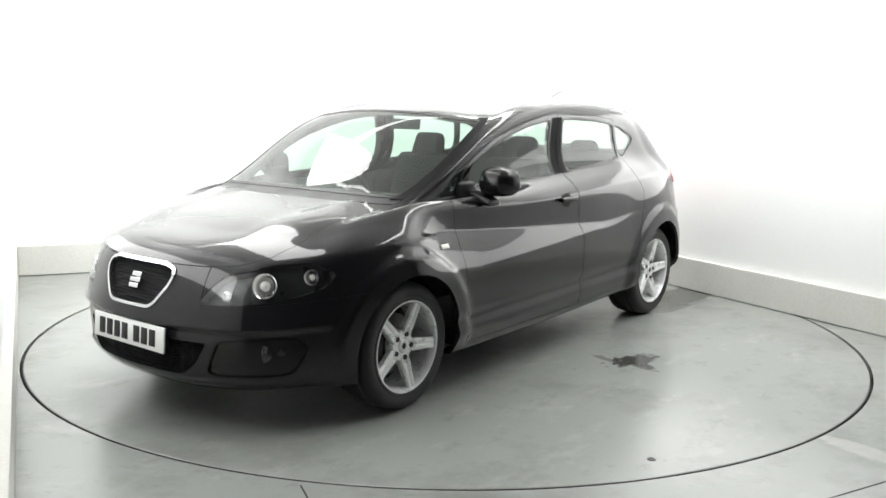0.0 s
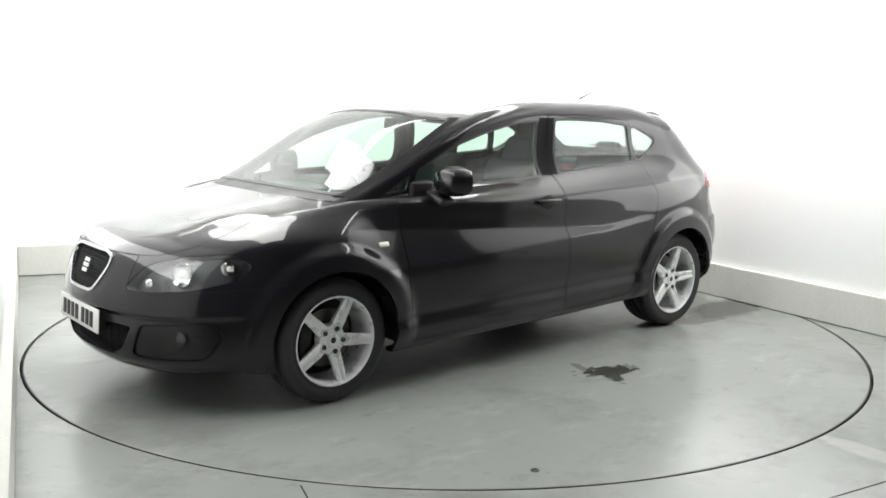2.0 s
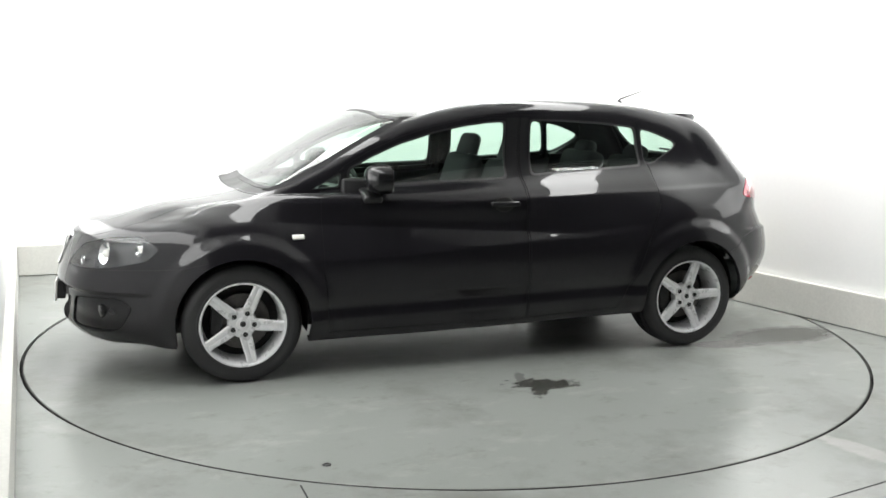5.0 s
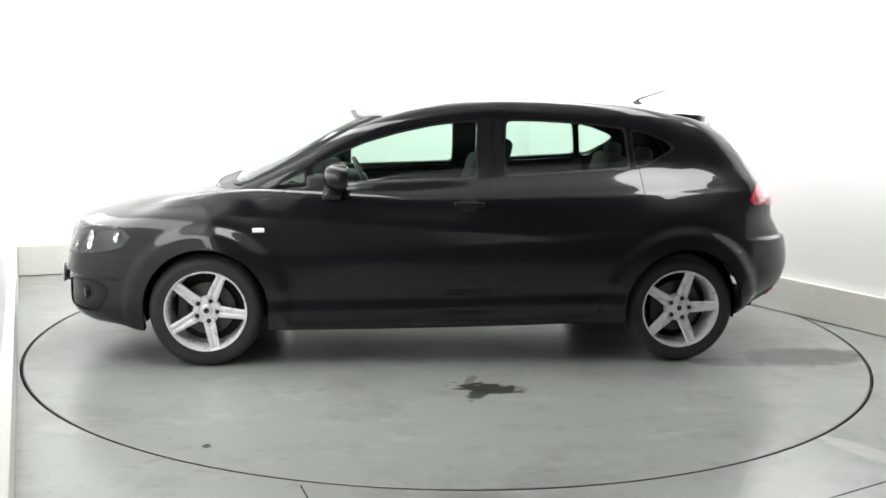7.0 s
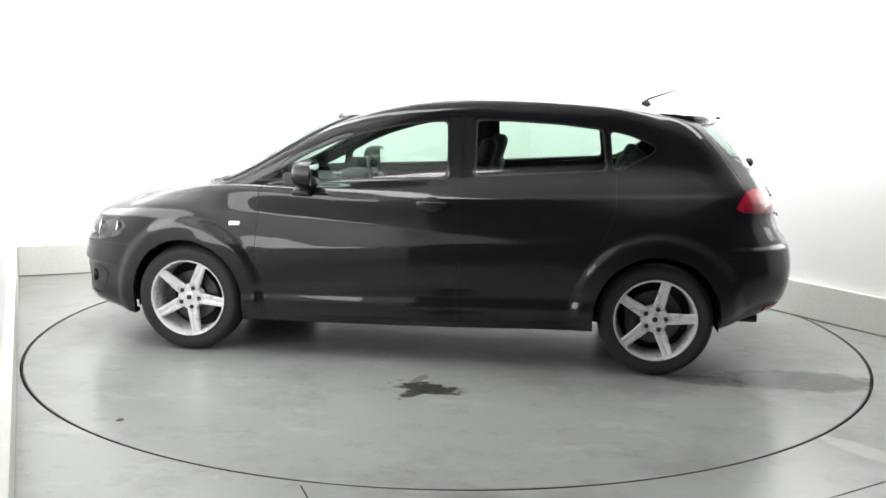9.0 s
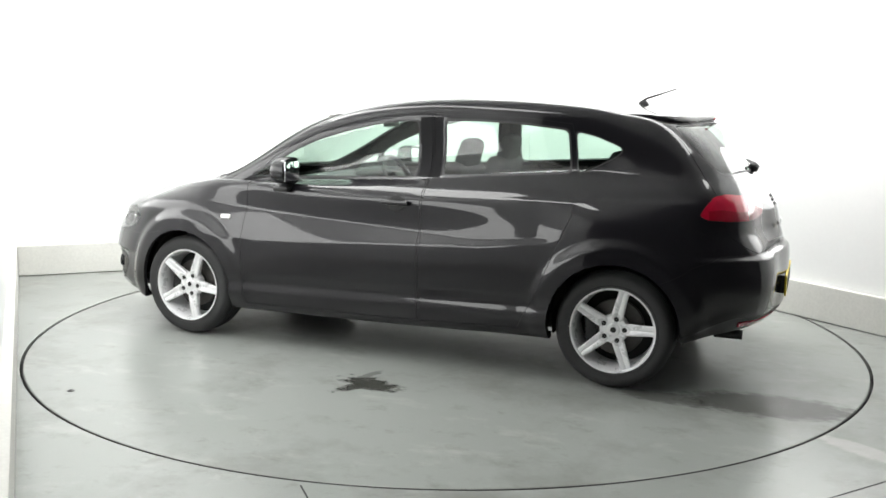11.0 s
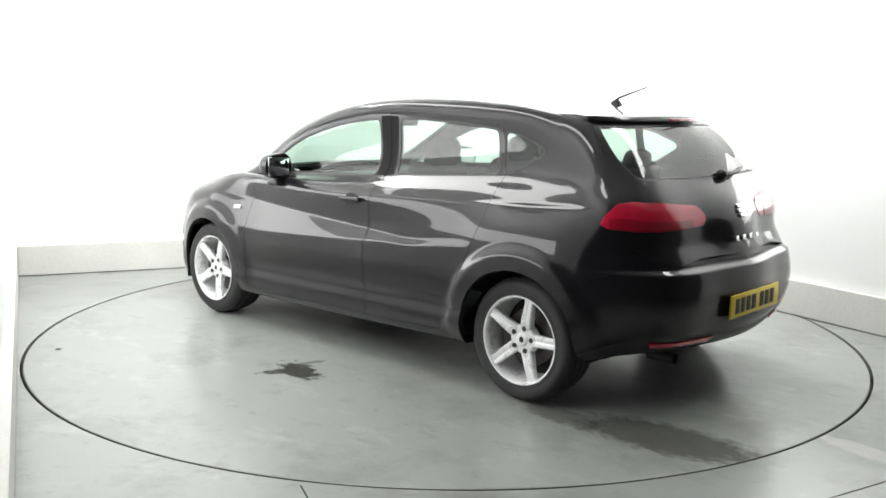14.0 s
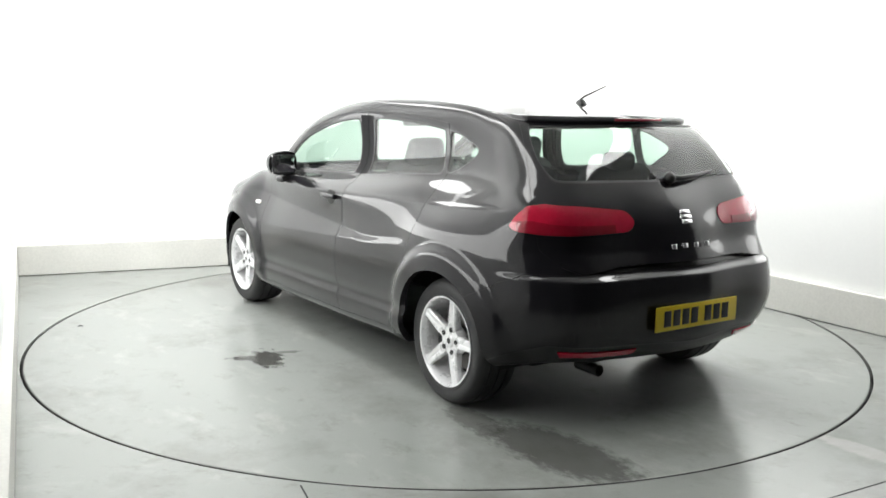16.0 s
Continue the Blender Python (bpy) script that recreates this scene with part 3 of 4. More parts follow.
    # gloss black inset gives the grip recess its deep shadow line
    shell("tailgate_grip", moved(lip, -.022), GLOSS, car, "recessed tailgate grip, black for the shadow line under the edge", -.022, True)
    shell("rear_valance", moved(valance, -.004), PLASTIC, car, "matt black lower rear valance", .02, True)
    tailgate = shell("tailgate", gate, PAINT, car, "", .02, True)
    shell("seam_gap", moved(seams, -.007), SEAM, body, "dark shut lines between the panels", 0, True)
    shell("window_trim", moved(trims, -.001), PLASTIC, body, "black rubber window surrounds", .012, True)
    shell("windscreen", moved(screen, -.003), GLASS, car, "clear laminated windscreen", 0, True)
    shell("rear_window", moved(back, -.003), GLASS, tailgate, "heated rear window", 0, True)
    for flip in (False, True):
        f = mirrored if flip else (lambda k: k)
        shell("pillar_strip", f(moved(post, -.002)), MATT, body, "matt black strip between the doors", .01)
        shell("pillar_trim", f(moved(pillar, .001)), MATT, car, "matt black windscreen pillar trim", .01)
        shell("front_wing", f(wing), PAINT, car, "", .02)
        d = shell("front_door", f(door_f), PAINT, car, "", .03)
        shell("window_pane", f(moved(front_glass, -.004)), GLASS, d, "green-tinted side glass")
        shell("pillar_cover", f(moved(cover_f, -.001)), MATT, d, "matt black door pillar cover", .012)
        shell("quarter_light", f(moved(light_glass, -.004)), GLASS, car, "small triangular fixed glass before the mirror")
        shell("door_card", f([q for q in moved(door_f, -.075) if q[0][2] < .97]), TRIM, d, "charcoal inner door lining")
        d = shell("rear_door", f(door_r), PAINT, car, "", .03)
        shell("window_pane", f(moved(rear_glass, -.004)), GLASS, d, "green-tinted side glass")
        shell("pillar_cover", f(moved(cover_r, -.001)), MATT, d, "matt black door pillar cover", .012)
        shell("door_card", f([q for q in moved(door_r, -.075) if q[0][2] < 1.03]), TRIM, d, "charcoal inner door lining")
        shell("quarter_window", f(moved(quarter_glass, -.004)), GLASS, car, "small triangular quarter glass")
        h = shell("headlight", f(moved(lamp, .001)), LENS, car, "clear polycarbonate headlight with twin round reflectors")
        shell("housing", f(moved(lamp, -.055)), LAMPBOX, h, "dark grey lamp housing", -.05)
        t = shell("tail_light", f(moved(red, .003)), REDLENS, car, "red wraparound tail light", .012)
        low, up = cut(red, ((11.2, 4.2), (14, 4.2), (14, 4.62), (12.3, 4.68), (11.2, 4.55)), SV)
        shell("lower_lens", f(moved(shorter(low), .0055)), DARKRED, t, "deeper red lower lens band", .003)
        shell("rear_reflector", f(moved(reflector, .003)), REDLENS, car, "red bumper reflector", .008)
        shell("fog_surround", f(moved(fogside, -.008)), GLOSS, car, "gloss black fog lamp surround", -.008)
    shell("grille", moved(mesh, -.018), GRILLE, car, "black honeycomb radiator grille", -.02, True)
    shell("grille_frame", moved(frame_ring, .007), CHROME, car, "bright chrome grille surround", .022, True)
    shell("lower_intake", moved(intake, -.03), GRILLE, car, "black mesh lower air intake", -.03, True)
    shell("headliner", [q for q in moved(roof, -.03)], HEADLINER, car, "pale grey roof lining", 0, True)
    return body, tailgate


def shorter(faces):
    """Leaves out the outermost rim of a band so that it lies within its lens."""
    return [f for f in faces if all(11.8 < q[6] < 13.8 for q in f)]


def grille_material():
    """A fine black mesh: shallow hexagon-like cells in relief."""
    m = material("grille_mesh", (.008, .008, .009), .7, bump_scale=200, spec=.12)
    nt = m.node_tree
    tc = next(n for n in nt.nodes if n.type == "TEX_COORD")
    v, bn = nt.nodes.new("ShaderNodeTexVoronoi"), nt.nodes.new("ShaderNodeBump")
    v.feature, v.inputs["Scale"].default_value, v.inputs["Randomness"].default_value = "DISTANCE_TO_EDGE", 75, .15
    bn.invert = True
    bn.inputs["Distance"].default_value = .02
    nt.links.new(tc.outputs["Object"], v.inputs["Vector"])
    nt.links.new(v.outputs["Distance"], bn.inputs["Height"]), nt.links.new(bn.outputs[0], nt.nodes["Principled BSDF"].inputs["Normal"])
    return m


MATT = material("matt_black_trim", (.016, .016, .017), .75, vary=.08, spec=.12)
GLOSS = material("gloss_black_plastic", (.010, .010, .011), .22, vary=.05, spec=.4)
GRILLE = grille_material()
LAMPBOX = material("lamp_housing_grey", (.085, .085, .09), .3, metal=.4, vary=.1, scale=12)
body, tailgate = build_body()


def build_wheel(x, flip, phase):
    """Alloy wheel with its tyre; built on the z axis (outside up), then laid to the car's side."""
    lie = Matrix.Translation((x, -.733 if flip else .733, .302)) @ Matrix.Rotation(radians(90 if flip else -90), 4, "X") @ Matrix.Rotation(radians(phase if flip else -phase), 4, "Z")
    bm, _ = lathe(((.195, -.09), (.212, -.085), (.206, -.06), (.196, .0), (.200, .07), (.206, .092), (.216, .100), (.2185, .106), (.216, .110), (.209, .108), (.203, .096), (.198, .06), (.19, -.08)), 72)
    wheel = part("wheel", bm, ALLOY, car, "silver five-spoke alloy wheel with black tyre")
    wheel.matrix_local = lie
    prof = ((0.2060, 0.0980), (0.2140, 0.1080), (0.2272, 0.1105), (0.2307, 0.1080), (0.2492, 0.1120), (0.2689, 0.1110), (0.2805, 0.1050), (0.2898, 0.0940), (0.2962, 0.0820), (0.2997, 0.0660), (0.2997, 0.0560), (0.2933, 0.0550), (0.2933, 0.0460),
            (0.3014, 0.0450), (0.3020, 0.0080), (0.2945, 0.0070), (0.2945, -0.0040), (0.3020, -0.0050), (0.3014, -0.0420), (0.2933, -0.0430), (0.2933, -0.0520), (0.2997, -0.0530), (0.2962, -0.0800), (0.2898, -0.1000), (0.2550, -0.1100), (0.2060, -0.1000))
    bm, _ = lathe(prof, 96)
    part("tyre", bm, RUBBER, wheel, "black road tyre with grooved tread")
    spoke = bmesh.new()
    # a spoke: flat-faced bar that narrows slightly outwards and dishes towards the hub
    secs = ((.028, .032, .070, .050), (.06, .032, .080, .045), (.10, .0305, .088, .040), (.15, .028, .094, .035), (.19, .0265, .098, .03), (.206, .031, .100, .028))
    rings = []
    for r, w, top, deep in secs:
        rings.append([spoke.verts.new(q) for q in ((r, -w, top - .008), (r, -w + .007, top), (r, -.006, top + .001), (r, 0, top - .003), (r, .006, top + .001), (r, w - .007, top), (r, w, top - .008), (r, w * .8, top - deep), (r, -w * .8, top - deep))])
    for a, b in zip(rings, rings[1:]):
        for k in range(9):
            spoke.faces.new((a[k], a[(k + 1) % 9], b[(k + 1) % 9], b[k]))
    spoke.faces.new(rings[0][::-1]), spoke.faces.new(rings[-1])
    first = part("spoke", spoke, ALLOY, wheel)
    for i in range(1, 5):
        o = new("spoke", first.data)
        o.parent = wheel
        o.matrix_local = Matrix.Rotation(2 * math.pi * i / 5, 4, "Z")
    bm, rings = lathe(((.074, .03), (.074, .066), (.068, .076), (.040, .0785), (.034, .0775), (.031, .081), (.026, .083), (.012, .084)), 40)
    bm.faces.new(rings[-1])
    part("hub_cap", bm, ALLOY, wheel, "silver centre cap")
    bm, rings = lathe(((.016, .0825), (.014, .0845), (.003, .085)), 20)
    bm.faces.new(rings[-1])
    part("centre_badge", bm, DARK_METAL, wheel, "grey centre badge")
    bolt, rings = lathe(((.0125, .066), (.0125, .0825), (.0115, .0835), (.0095, .0815), (.001, .081)), 16)
    bm0 = part("bolt", bolt, DARK_METAL, wheel, "dark recessed wheel bolt")
    for i in range(5):
        a = 2 * math.pi * i / 5
        o = bm0 if i == 0 else new("bolt", bm0.data)
        if i:
            o.parent = wheel
            o["label"] = "dark recessed wheel bolt"
        o.matrix_local = Matrix.Translation((.057 * math.cos(a), .057 * math.sin(a), 0))
    bm, rings = lathe(((.06, .02), (.075, .02), (.077, .012), (.14, .012), (.142, .008), (.142, -.012), (.08, -.012)), 48)
    bm.faces.new(rings[0])
    part("brake_disc", bm, DISC, wheel, "worn steel brake disc")
    bm = rbox((.06, .14, .07), Matrix.Translation((-.125, .0, .012)), .012)
    part("brake_caliper", bm, DARK_METAL, wheel, "dark brake caliper")
    bm, rings = lathe(((.192, -.05), (.06, -.055), (.01, -.055)), 32)
    part("backing_plate", bm, SEAM, wheel, "black brake backing plate")
    return wheel


for wx, ph in ((1.291, 186), (-1.291, 176)):
    build_wheel(wx, False, ph)
    build_wheel(wx, True, ph)


def build_under():
    """Wheel housings and the floor pan."""
    for sgn in (1, -1):
        for ax, az in ARCHES:
            bm = bmesh.new()
            n = 28
            a0, a1 = radians(-14), radians(194)
            rows = []
            for y in (.77, .55):
                rows.append([bm.verts.new((ax + (ARCH_R + .006) * math.cos(a0 + (a1 - a0) * i / n), sgn * y, az + (ARCH_R + .006) * math.sin(a0 + (a1 - a0) * i / n))) for i in range(n + 1)])
            for i in range(n):
                bm.faces.new((rows[0][i], rows[0][i + 1], rows[1][i + 1], rows[1][i]))
            bm.faces.new(rows[1])
            part("arch_liner", bm, SEAM, car, "black wheel arch liner")
    bm = rbox((3.3, 1.12, .08), Matrix.Translation((.05, 0, .25)), .02)
    rbox((1.78, 1.62, .10), Matrix.Translation((0, 0, .26)), .03, bm=bm)
    rbox((.40, 1.1, .06), Matrix.Translation((1.72, 0, .235)), .02, bm=bm)
    rbox((.30, .9, .06), Matrix.Translation((-1.70, 0, .30)), .02, bm=bm)
    part("floor_pan", bm, SEAM, car, "dark underbody floor pan")


build_under()


def seat_parts(x, y, wide, base, head):
    """Cushion, backrest and headrest of one seat."""
    lean = Matrix.Rotation(radians(-17), 4, "Y")
    bm = rbox((.50, wide, .16), Matrix.Translation((x + .22, y, base)), .05, 3)
    s = part("seat", bm, CLOTH, car, "dark cloth seat")
    bm = rbox((.13, wide * .98, .62), Matrix.Translation((x - .09, y, base + .30)) @ lean, .05, 3, taper=lambda c: Vector((c.x, c.y * (1 - .12 * (c.z > 0)), c.z)))
    part("backrest", bm, CLOTH, s)
    hz, hw = head
    hx = x - .09 - math.tan(radians(17)) * (hz - base - .30)
    bm = rbox((.09, hw, .17), Matrix.Translation((hx, y, hz)) @ lean, .04, 3, taper=lambda c: Vector((c.x, c.y * (1 - .15 * (c.z > 0)), c.z)))
    part("headrest", bm, CLOTH, s)
    for k in (-.05, .05):
        part("headrest_post", tube(((hx, y + k, hz - .06), (hx + .04, y + k, hz - .17)), .006), DARK_METAL, s)


def build_cabin():
    for y in (.36, -.36):
        seat_parts(-.14, y, .50, .48, (1.13, .25))
    for y in (.33, -.33):
        seat_parts(-1.0, y, .52, .50, (1.085, .23))
    bm = bmesh.new()
    prof = ((1.08, .90), (.95, .925), (.70, .925), (.56, .90), (.50, .83), (.52, .62), (.62, .42), (1.05, .42))
    rows = [[bm.verts.new((px, y, pz)) for px, pz in prof] for y in (-.62, -.56, -.2, .2, .56, .62)]
    for a, b in zip(rows, rows[1:]):
        for k in range(len(prof)):
            j = (k + 1) % len(prof)
            bm.faces.new((a[k], a[j], b[j], b[k]))
    bm.faces.new(rows[0]), bm.faces.new(rows[-1][::-1])
    part("dashboard", bm, TRIM, car, "charcoal moulded dashboard")
    bm = rbox((.22, .34, .07), Matrix.Translation((.60, -.36, .93)), .03, 3)
    part("instrument_hood", bm, TRIM, car)
    tilt = Matrix.Translation((.44, -.36, .88)) @ Matrix.Rotation(radians(-64), 4, "Y")
    ring = [tilt @ Vector((.18 * math.cos(a), .18 * math.sin(a), 0)) for a in (2 * math.pi * i / 40 for i in range(40))]
    sw = part("steering_wheel", tube(ring, .015, close=True), PLASTIC, car, "black steering wheel on the right-hand side")
    bm = rbox((.14, .15, .05), tilt, .02, 2)
    rbox((.05, .34, .02), tilt, .008, 2, bm=bm)
    part("hub", bm, PLASTIC, sw)
    part("column", tube((tilt @ Vector((0, 0, 0)), tilt @ Vector((0, 0, -.3))), .03), PLASTIC, sw)
    bm = rbox((.012, .22, .06), Matrix.Translation((.33, 0, 1.285)) @ Matrix.Rotation(radians(-10), 4, "Y"), .005)
    part("rear_view_mirror", bm, PLASTIC, car, "black interior mirror")
    bm = rbox((.45, 1.0, .02), Matrix.Translation((-1.50, 0, 1.0)), .008)
    part("parcel_shelf", bm, TRIM, car, "charcoal parcel shelf")
    bm = rbox((.80, .22, .16), Matrix.Translation((.25, 0, .45)), .03)
    part("centre_console", bm, TRIM, car)


build_cabin()


def build_mirror(sgn):
    """Door mirror: a rounded shell on a short arm, with its glass facing back."""
    bm = bmesh.new()
    bmesh.ops.create_uvsphere(bm, u_segments=24, v_segments=14, radius=1)
    for v in bm.verts:
        c = v.co
        k = lambda q, e: math.copysign(abs(q)**e, q)
        x, y, z = k(c.x, .75), k(c.y, .72), k(c.z, .72)
        if x < -.3:
            x = -.3
        v.co = Vector((.575 + x * .095, sgn * (.850 + y * .096 - .012 * (x + .3)), 1.020 + z * .076 * (1 - .12 * y)))
    m = part("door_mirror", bm, GLOSS, car, "glossy black door mirror")
    bm = rbox((.10, .15, .035), Matrix.Translation((.625, sgn * .775, .935)) @ Matrix.Rotation(radians(-18 * sgn), 4, "X"), .014, 3)
    rbox((.15, .05, .13), Matrix.Translation((.69, sgn * .700, .955)), .02, 3, bm=bm)
    part("mirror_arm", bm, PLASTIC, m, "matt black mirror arm")
    bm = rbox((.008, .150, .11), Matrix.Translation((.5435, sgn * .850, 1.020)), .003)
    part("mirror_glass", bm, CHROME, m, "silvered mirror glass")


for sgn in (1, -1):
    build_mirror(sgn)


def on_skin(s, v):
    """A point of the skin and its normal at station s and loop v."""
    g, n, ss, vv = SKIN
    c, r = int(np.argmin(abs(ss - s))), int(np.argmin(abs(vv - v)))
    return Vector(g[r, c]), Vector(n[r, c])


SKIN = skin()


def seated(place, normal, flip=False):
    """The pose of a small piece lying on the skin, its z along the normal and its x level."""
    if flip:
        place, normal = Vector((place.x, -place.y, place.z)), Vector((normal.x, -normal.y, normal.z))
    xa = Vector((0, 0, 1)).cross(normal).normalized()
    ya = normal.cross(xa)
    m = Matrix((xa, ya, normal)).transposed().to_4x4()
    m.translation = place
    return m


def build_details():
    for flip in (False, True):
        # handle; a flat dark oval on the skin stands in for its shaded recess
        p, n = on_skin(7.8, 4.68)
        m = seated(Vector((-.10, p.y + .001, .876)), n, flip)
        bm = bmesh.new()
        bmesh.ops.create_uvsphere(bm, u_segments=24, v_segments=10, radius=1, matrix=m @ Matrix.Diagonal((.055, .042, .004, 1)))
        h = part("door_handle", bm, SEAM, car, "black door handle over a dark oval for its shaded recess")
        bm = rbox((.165, .028, .020), m @ Matrix.Translation((0, .003, .020)), .009, 3)
        rbox((.022, .024, .022), m @ Matrix.Translation((.07, .003, .009)), .006, 2, bm=bm)
        rbox((.022, .024, .022), m @ Matrix.Translation((-.07, .003, .009)), .006, 2, bm=bm)
        part("grip", bm, PAINT, h)
        # side repeater
        p, n = on_skin(5.75, 3.63)
        bm = rbox((.062, .026, .012), seated(p + n * .003, n, flip), .005, 3)
        part("side_repeater", bm, ORANGE, car, "small clear side repeater lamp")
        # headlight reflectors
        for s, v, r, nm in ((2.30, 3.44, .056, "low_beam"), (3.08, 3.50, .033, "indicator"), (1.78, 3.22, .024, "high_beam")):
            p, n = on_skin(s, v)
            face = (n * .6 + Vector((.8, .15, .05))).normalized()
            m = seated(p - n * .018, face, flip)
            bm, rings = lathe(((r, 0), (r * .97, .004), (r * .9, 0), (r * .72, -.02), (r * .45, -.034), (r * .2, -.038)), 32, m=m)
            b = part(nm, bm, CHROME, car, "round chromed headlight reflector")
            bm = bmesh.new()
            bmesh.ops.create_uvsphere(bm, u_segments=16, v_segments=10, radius=r * .42, matrix=m @ Matrix.Translation((0, 0, -.012)))
            part("bulb_lens", bm, ORANGE, b, "pale bulb shield")
        # front fog lamp
        p, n = on_skin(2.26, 1.66)
        m = seated(p - n * .008, (n + Vector((1, 0, 0))).normalized(), flip)
        bm, rings = lathe(((.036, -.012), (.036, .002), (.033, .004), (.030, .001)), 32, m=m)
        fog = part("fog_lamp", bm, GLOSS, car, "small round front fog lamp")
        bm, rings = lathe(((.030, -.002), (.024, -.012), (.012, -.018), (.002, -.019)), 32, m=m)
        part("reflector", bm, CHROME, fog, "chromed reflector bowl")
        bm, rings = lathe(((.031, .001), (.022, .005), (.010, .007), (.001, .0075)), 32, m=m)
        part("lens", bm, LENS, fog, "clear fog lamp lens")
    # roof spoiler: a thin wing that continues the roof past the tailgate glass
    g, n, ss, vv = SKIN
    r = int(np.argmin(abs(vv - 7)))
    cols = [c for c in range(len(ss)) if ss[c] > 11.75]
    edge = [Vector(g[r, c]) for c in cols]
    edge = edge + [Vector((q.x, -q.y, q.z)) for q in edge[-2::-1]]
    bm = bmesh.new()
    rings = []
    k = len(edge)
    for i, q in enumerate(edge):
        t = 1 - abs(2 * i / (k - 1) - 1)
        f = min(1, t * 5)
        f = f * (2 - f)
        back_by = .02 + .035 * f
        rings.append([bm.verts.new(q + Vector(d)) for d in ((.10, 0, .018), (.02, 0, .016 + .004 * f), (-back_by * .7, 0, .012 * f + .004), (-back_by, 0, -.003 + .006 * f), (-back_by - .004, 0, -.012 + .004 * f), (-back_by + .01, 0, -.022), (.0, 0, -.028), (.06, 0, -.02))])
    for a, b in zip(rings, rings[1:]):
        for j in range(8):
            bm.faces.new((a[j], a[(j + 1) % 8], b[(j + 1) % 8], b[j]))
    bm.faces.new(rings[0]), bm.faces.new(rings[-1][::-1])
    sp = part("roof_spoiler", bm, PAINT, car, "glossy black roof spoiler")
    mid = edge[k // 2]
    bm = rbox((.012, .30, .014), Matrix.Translation((mid.x - .058, 0, mid.z - .006)), .004)
    part("high_brake_light", bm, DARKRED, sp, "slim dark red brake light")
    # aerial
    bm = rbox((.075, .045, .03), Matrix.Translation((-1.24, 0, 1.425)), .012, 3, taper=lambda c: Vector((c.x * (1 - .5 * (c.z > 0)), c.y * (1 - .5 * (c.z > 0)), c.z)))
    a = part("aerial_base", bm, PLASTIC, car, "black roof aerial")
    part("aerial_rod", tube(((-1.23, 0, 1.432), (-1.26, 0, 1.452), (-1.42, 0, 1.505)), [.007, .006, .003]), PLASTIC, a)
    # rear wiper
    bm = tube(((-1.855, -.02, 1.092), (-1.868, -.06, 1.088), (-1.845, -.20, 1.096), (-1.79, -.36, 1.108)), [.016, .013, .010, .006])
    bmesh.ops.create_uvsphere(bm, u_segments=16, v_segments=8, radius=.028, matrix=Matrix.Translation((-1.853, -.01, 1.088)))
    w = part("rear_wiper", bm, PLASTIC, tailgate, "black rear wiper")
    # windscreen wipers
    for y0, y1, x1 in ((-.45, .05, 1.10), (.05, .50, 1.02)):
        pts = [Vector((1.20 - .16 * abs(y0 + (y1 - y0) * t)**1.5 - .03 * t, y0 + (y1 - y0) * t, .965 + .012 * t)) for t in (0, .25, .5, .75, 1)]
        part("wiper", tube(pts, [.012, .009, .008, .007, .005]), PLASTIC, car, "black windscreen wiper")
    # plates; their writing is drawn as plain bars
    def plate(name, m, mat, label):
        bm = rbox((.52, .111, .010), m, .004)
        pl = part(name, bm, mat, car, label)
        bm = rbox((.46, .095, .040), m @ Matrix.Translation((0, 0, -.026)), .004)
        part("plate_plinth", bm, PLASTIC, pl, "black plate plinth")
        x = -.215
        for wdt in (.044, .044, .044, .044, -.03, .044, .044, .044):
            if wdt < 0:
                x -= wdt
                continue
            bm = rbox((wdt, .072, .002), m @ Matrix.Translation((x + wdt / 2, 0, .0058)), .0008)
            part("printed_bar", bm, INK, pl)
            x += wdt + .013
        return pl
    fx = Matrix(((0, 0, 1), (1, 0, 0), (0, 1, 0))).to_4x4()
    plate("front_plate", Matrix.Translation((2.190, 0, .408)) @ fx @ Matrix.Rotation(radians(-4), 4, "X"), WHITEPLATE, "white number plate with black bars")
    rx = Matrix(((0, 0, -1), (-1, 0, 0), (0, 1, 0))).to_4x4()
    plate("rear_plate", Matrix.Translation((-2.068, 0, .497)) @ rx @ Matrix.Rotation(radians(0), 4, "X"), YELLOWPLATE, "yellow number plate with black bars")

    def badge(m, k, parent, label):
        """A plain emblem of two stepped bars with a slanted cut."""
        bm = rbox((.062 * k, .020 * k, .007), m @ Matrix.Translation((.004, .024 * k, .004)), .003)
        rbox((.070 * k, .020 * k, .007), m @ Matrix.Translation((0, 0, .004)), .003, bm=bm)
        rbox((.062 * k, .020 * k, .007), m @ Matrix.Translation((-.004, -.024 * k, .004)), .003, bm=bm)
        return part("badge", bm, CHROME, parent, label)
    badge(Matrix.Translation((2.142, 0, .632)) @ fx @ Matrix.Rotation(radians(-18), 4, "X"), 1.05, car, "plain chrome emblem on the grille")
    p, n = on_skin(15, 4.73)
    badge(seated(p + n * .002, n), 1.0, tailgate, "plain chrome emblem")
    p, n = on_skin(15, 4.02)
    for i in range(4):
        bm = rbox((.030, .022, .005), seated(p + n * .002, n) @ Matrix.Translation((-.105 + .07 * i, 0, .002)), .002)
        part("model_bar", bm, CHROME, tailgate, "small chrome bar in place of a letter")
    # tailpipe
    bm, rings = lathe(((.024, 0), (.026, .002), (.026, .14), (.021, .14), (.021, .01)), 24, m=Matrix.Translation((-1.88, .40, .245)) @ Matrix.Rotation(radians(90), 4, "Y"))
    part("tailpipe", bm, DARK_METAL, car, "sooty steel tailpipe")


build_details()


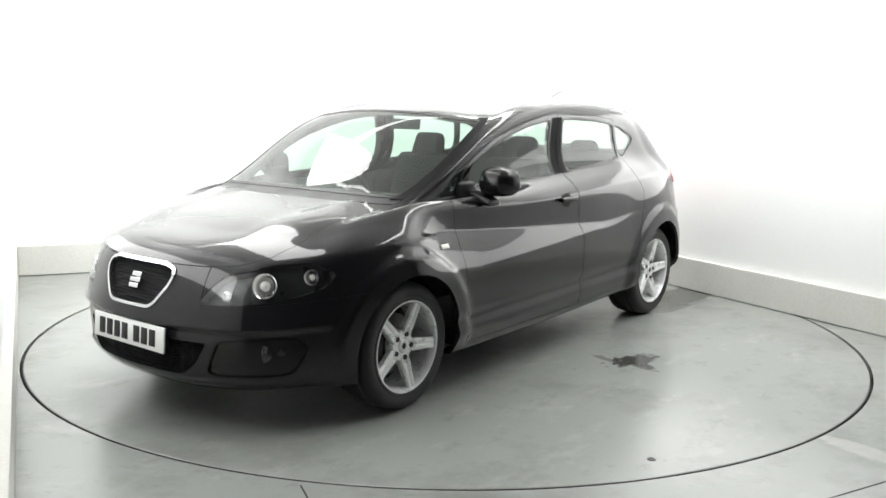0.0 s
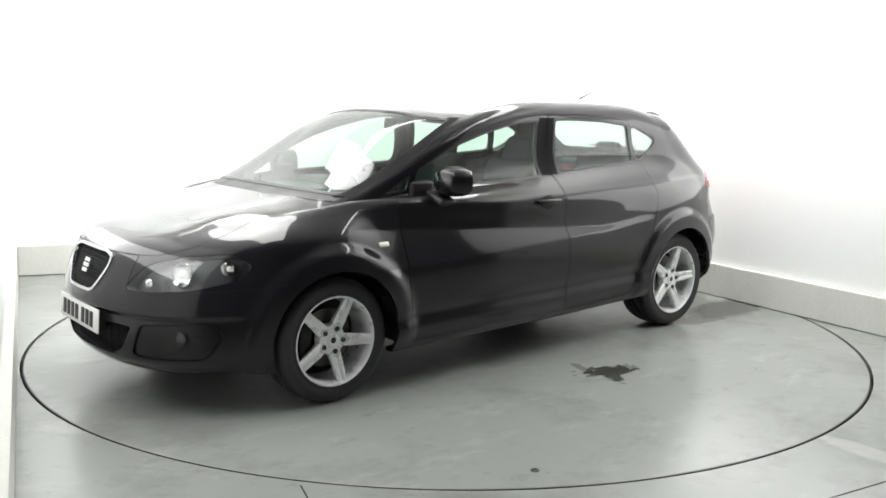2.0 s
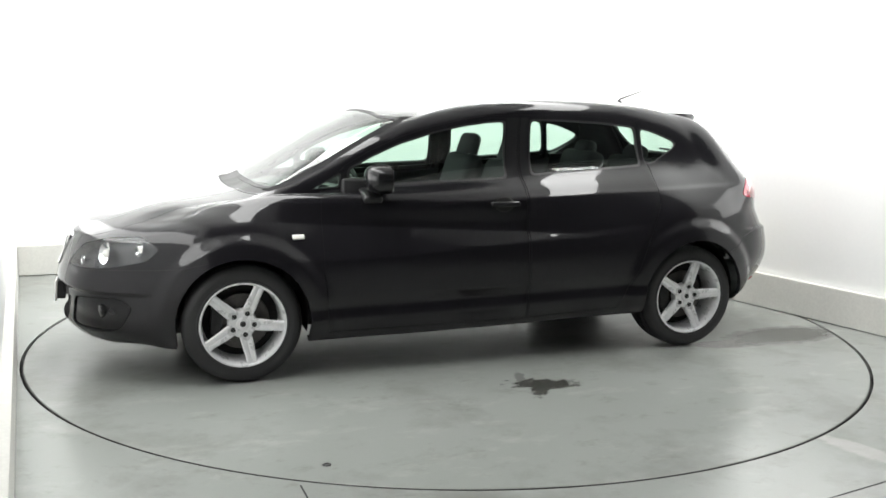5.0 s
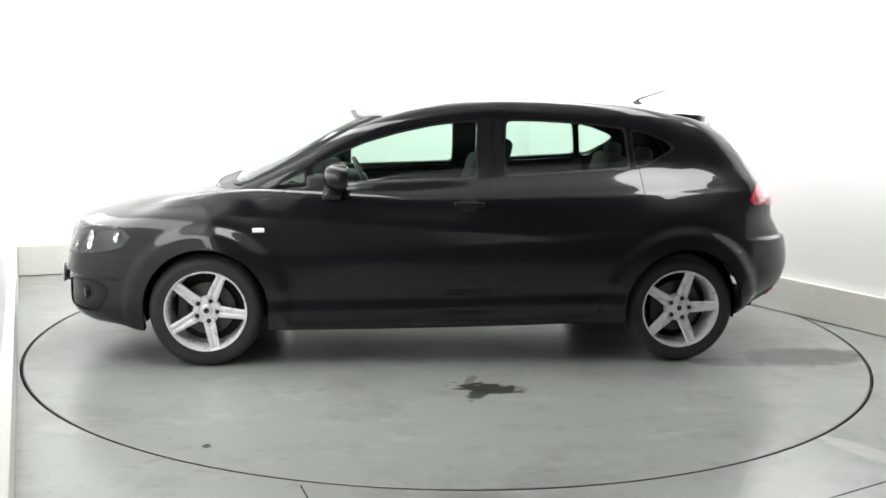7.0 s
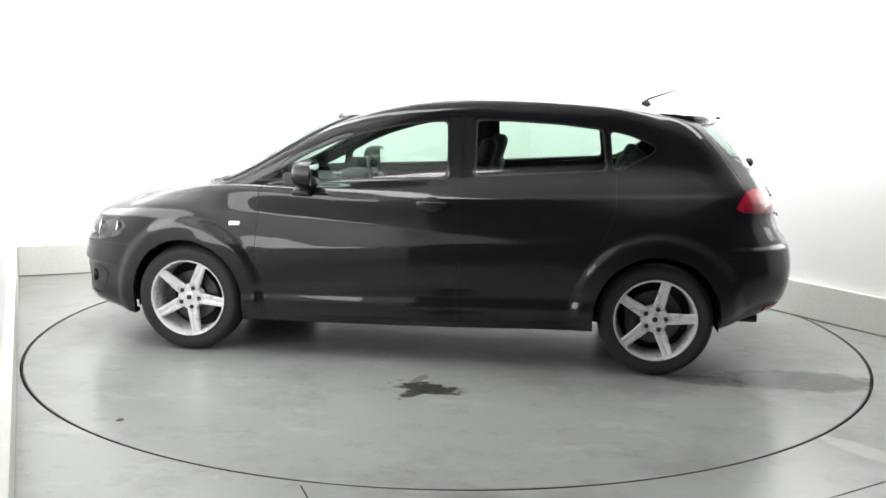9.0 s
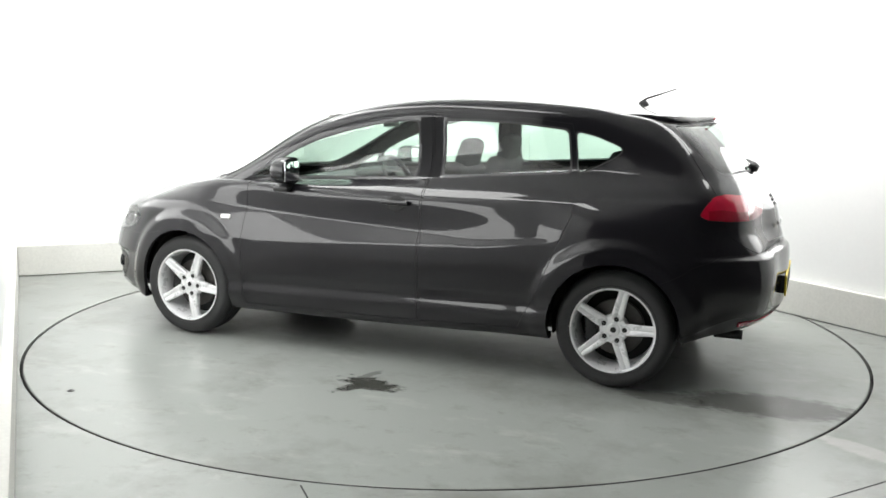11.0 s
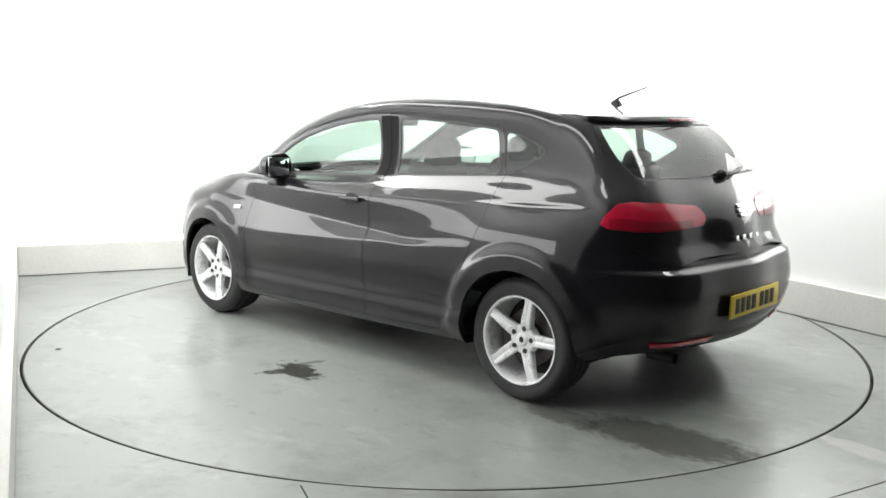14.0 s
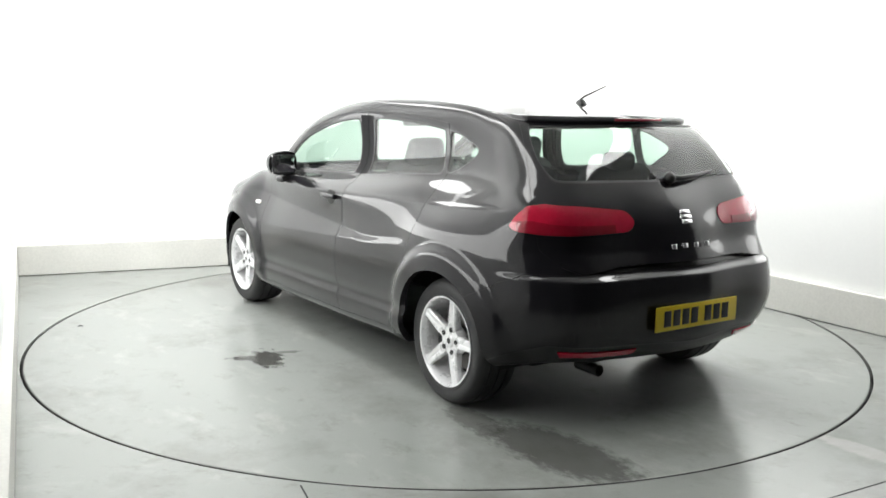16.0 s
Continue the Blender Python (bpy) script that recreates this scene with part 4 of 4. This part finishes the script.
# ---------------------------------------------------------------- movement
def heading(t):
    """The turntable starts slowly, then turns evenly clockwise."""
    if t >= 1:
        return 226.72 - 6.87 * (t - 1)
    return 232.43 - 4.75 * t - .96 * t * t


def motions():
    rows_car, rows_table = [], []
    for i in range(33):
        t = i * .5
        turn = pose(0, 0, 0, 0, 0, heading(t))
        rows_car.append((t, turn @ Matrix.Translation((.068, -.016, 0))))
        rows_table.append((t, turn @ Matrix.Translation((0, 0, 0))))
    walk(car, rows_car)
    walk(turntable, rows_table)


motions()
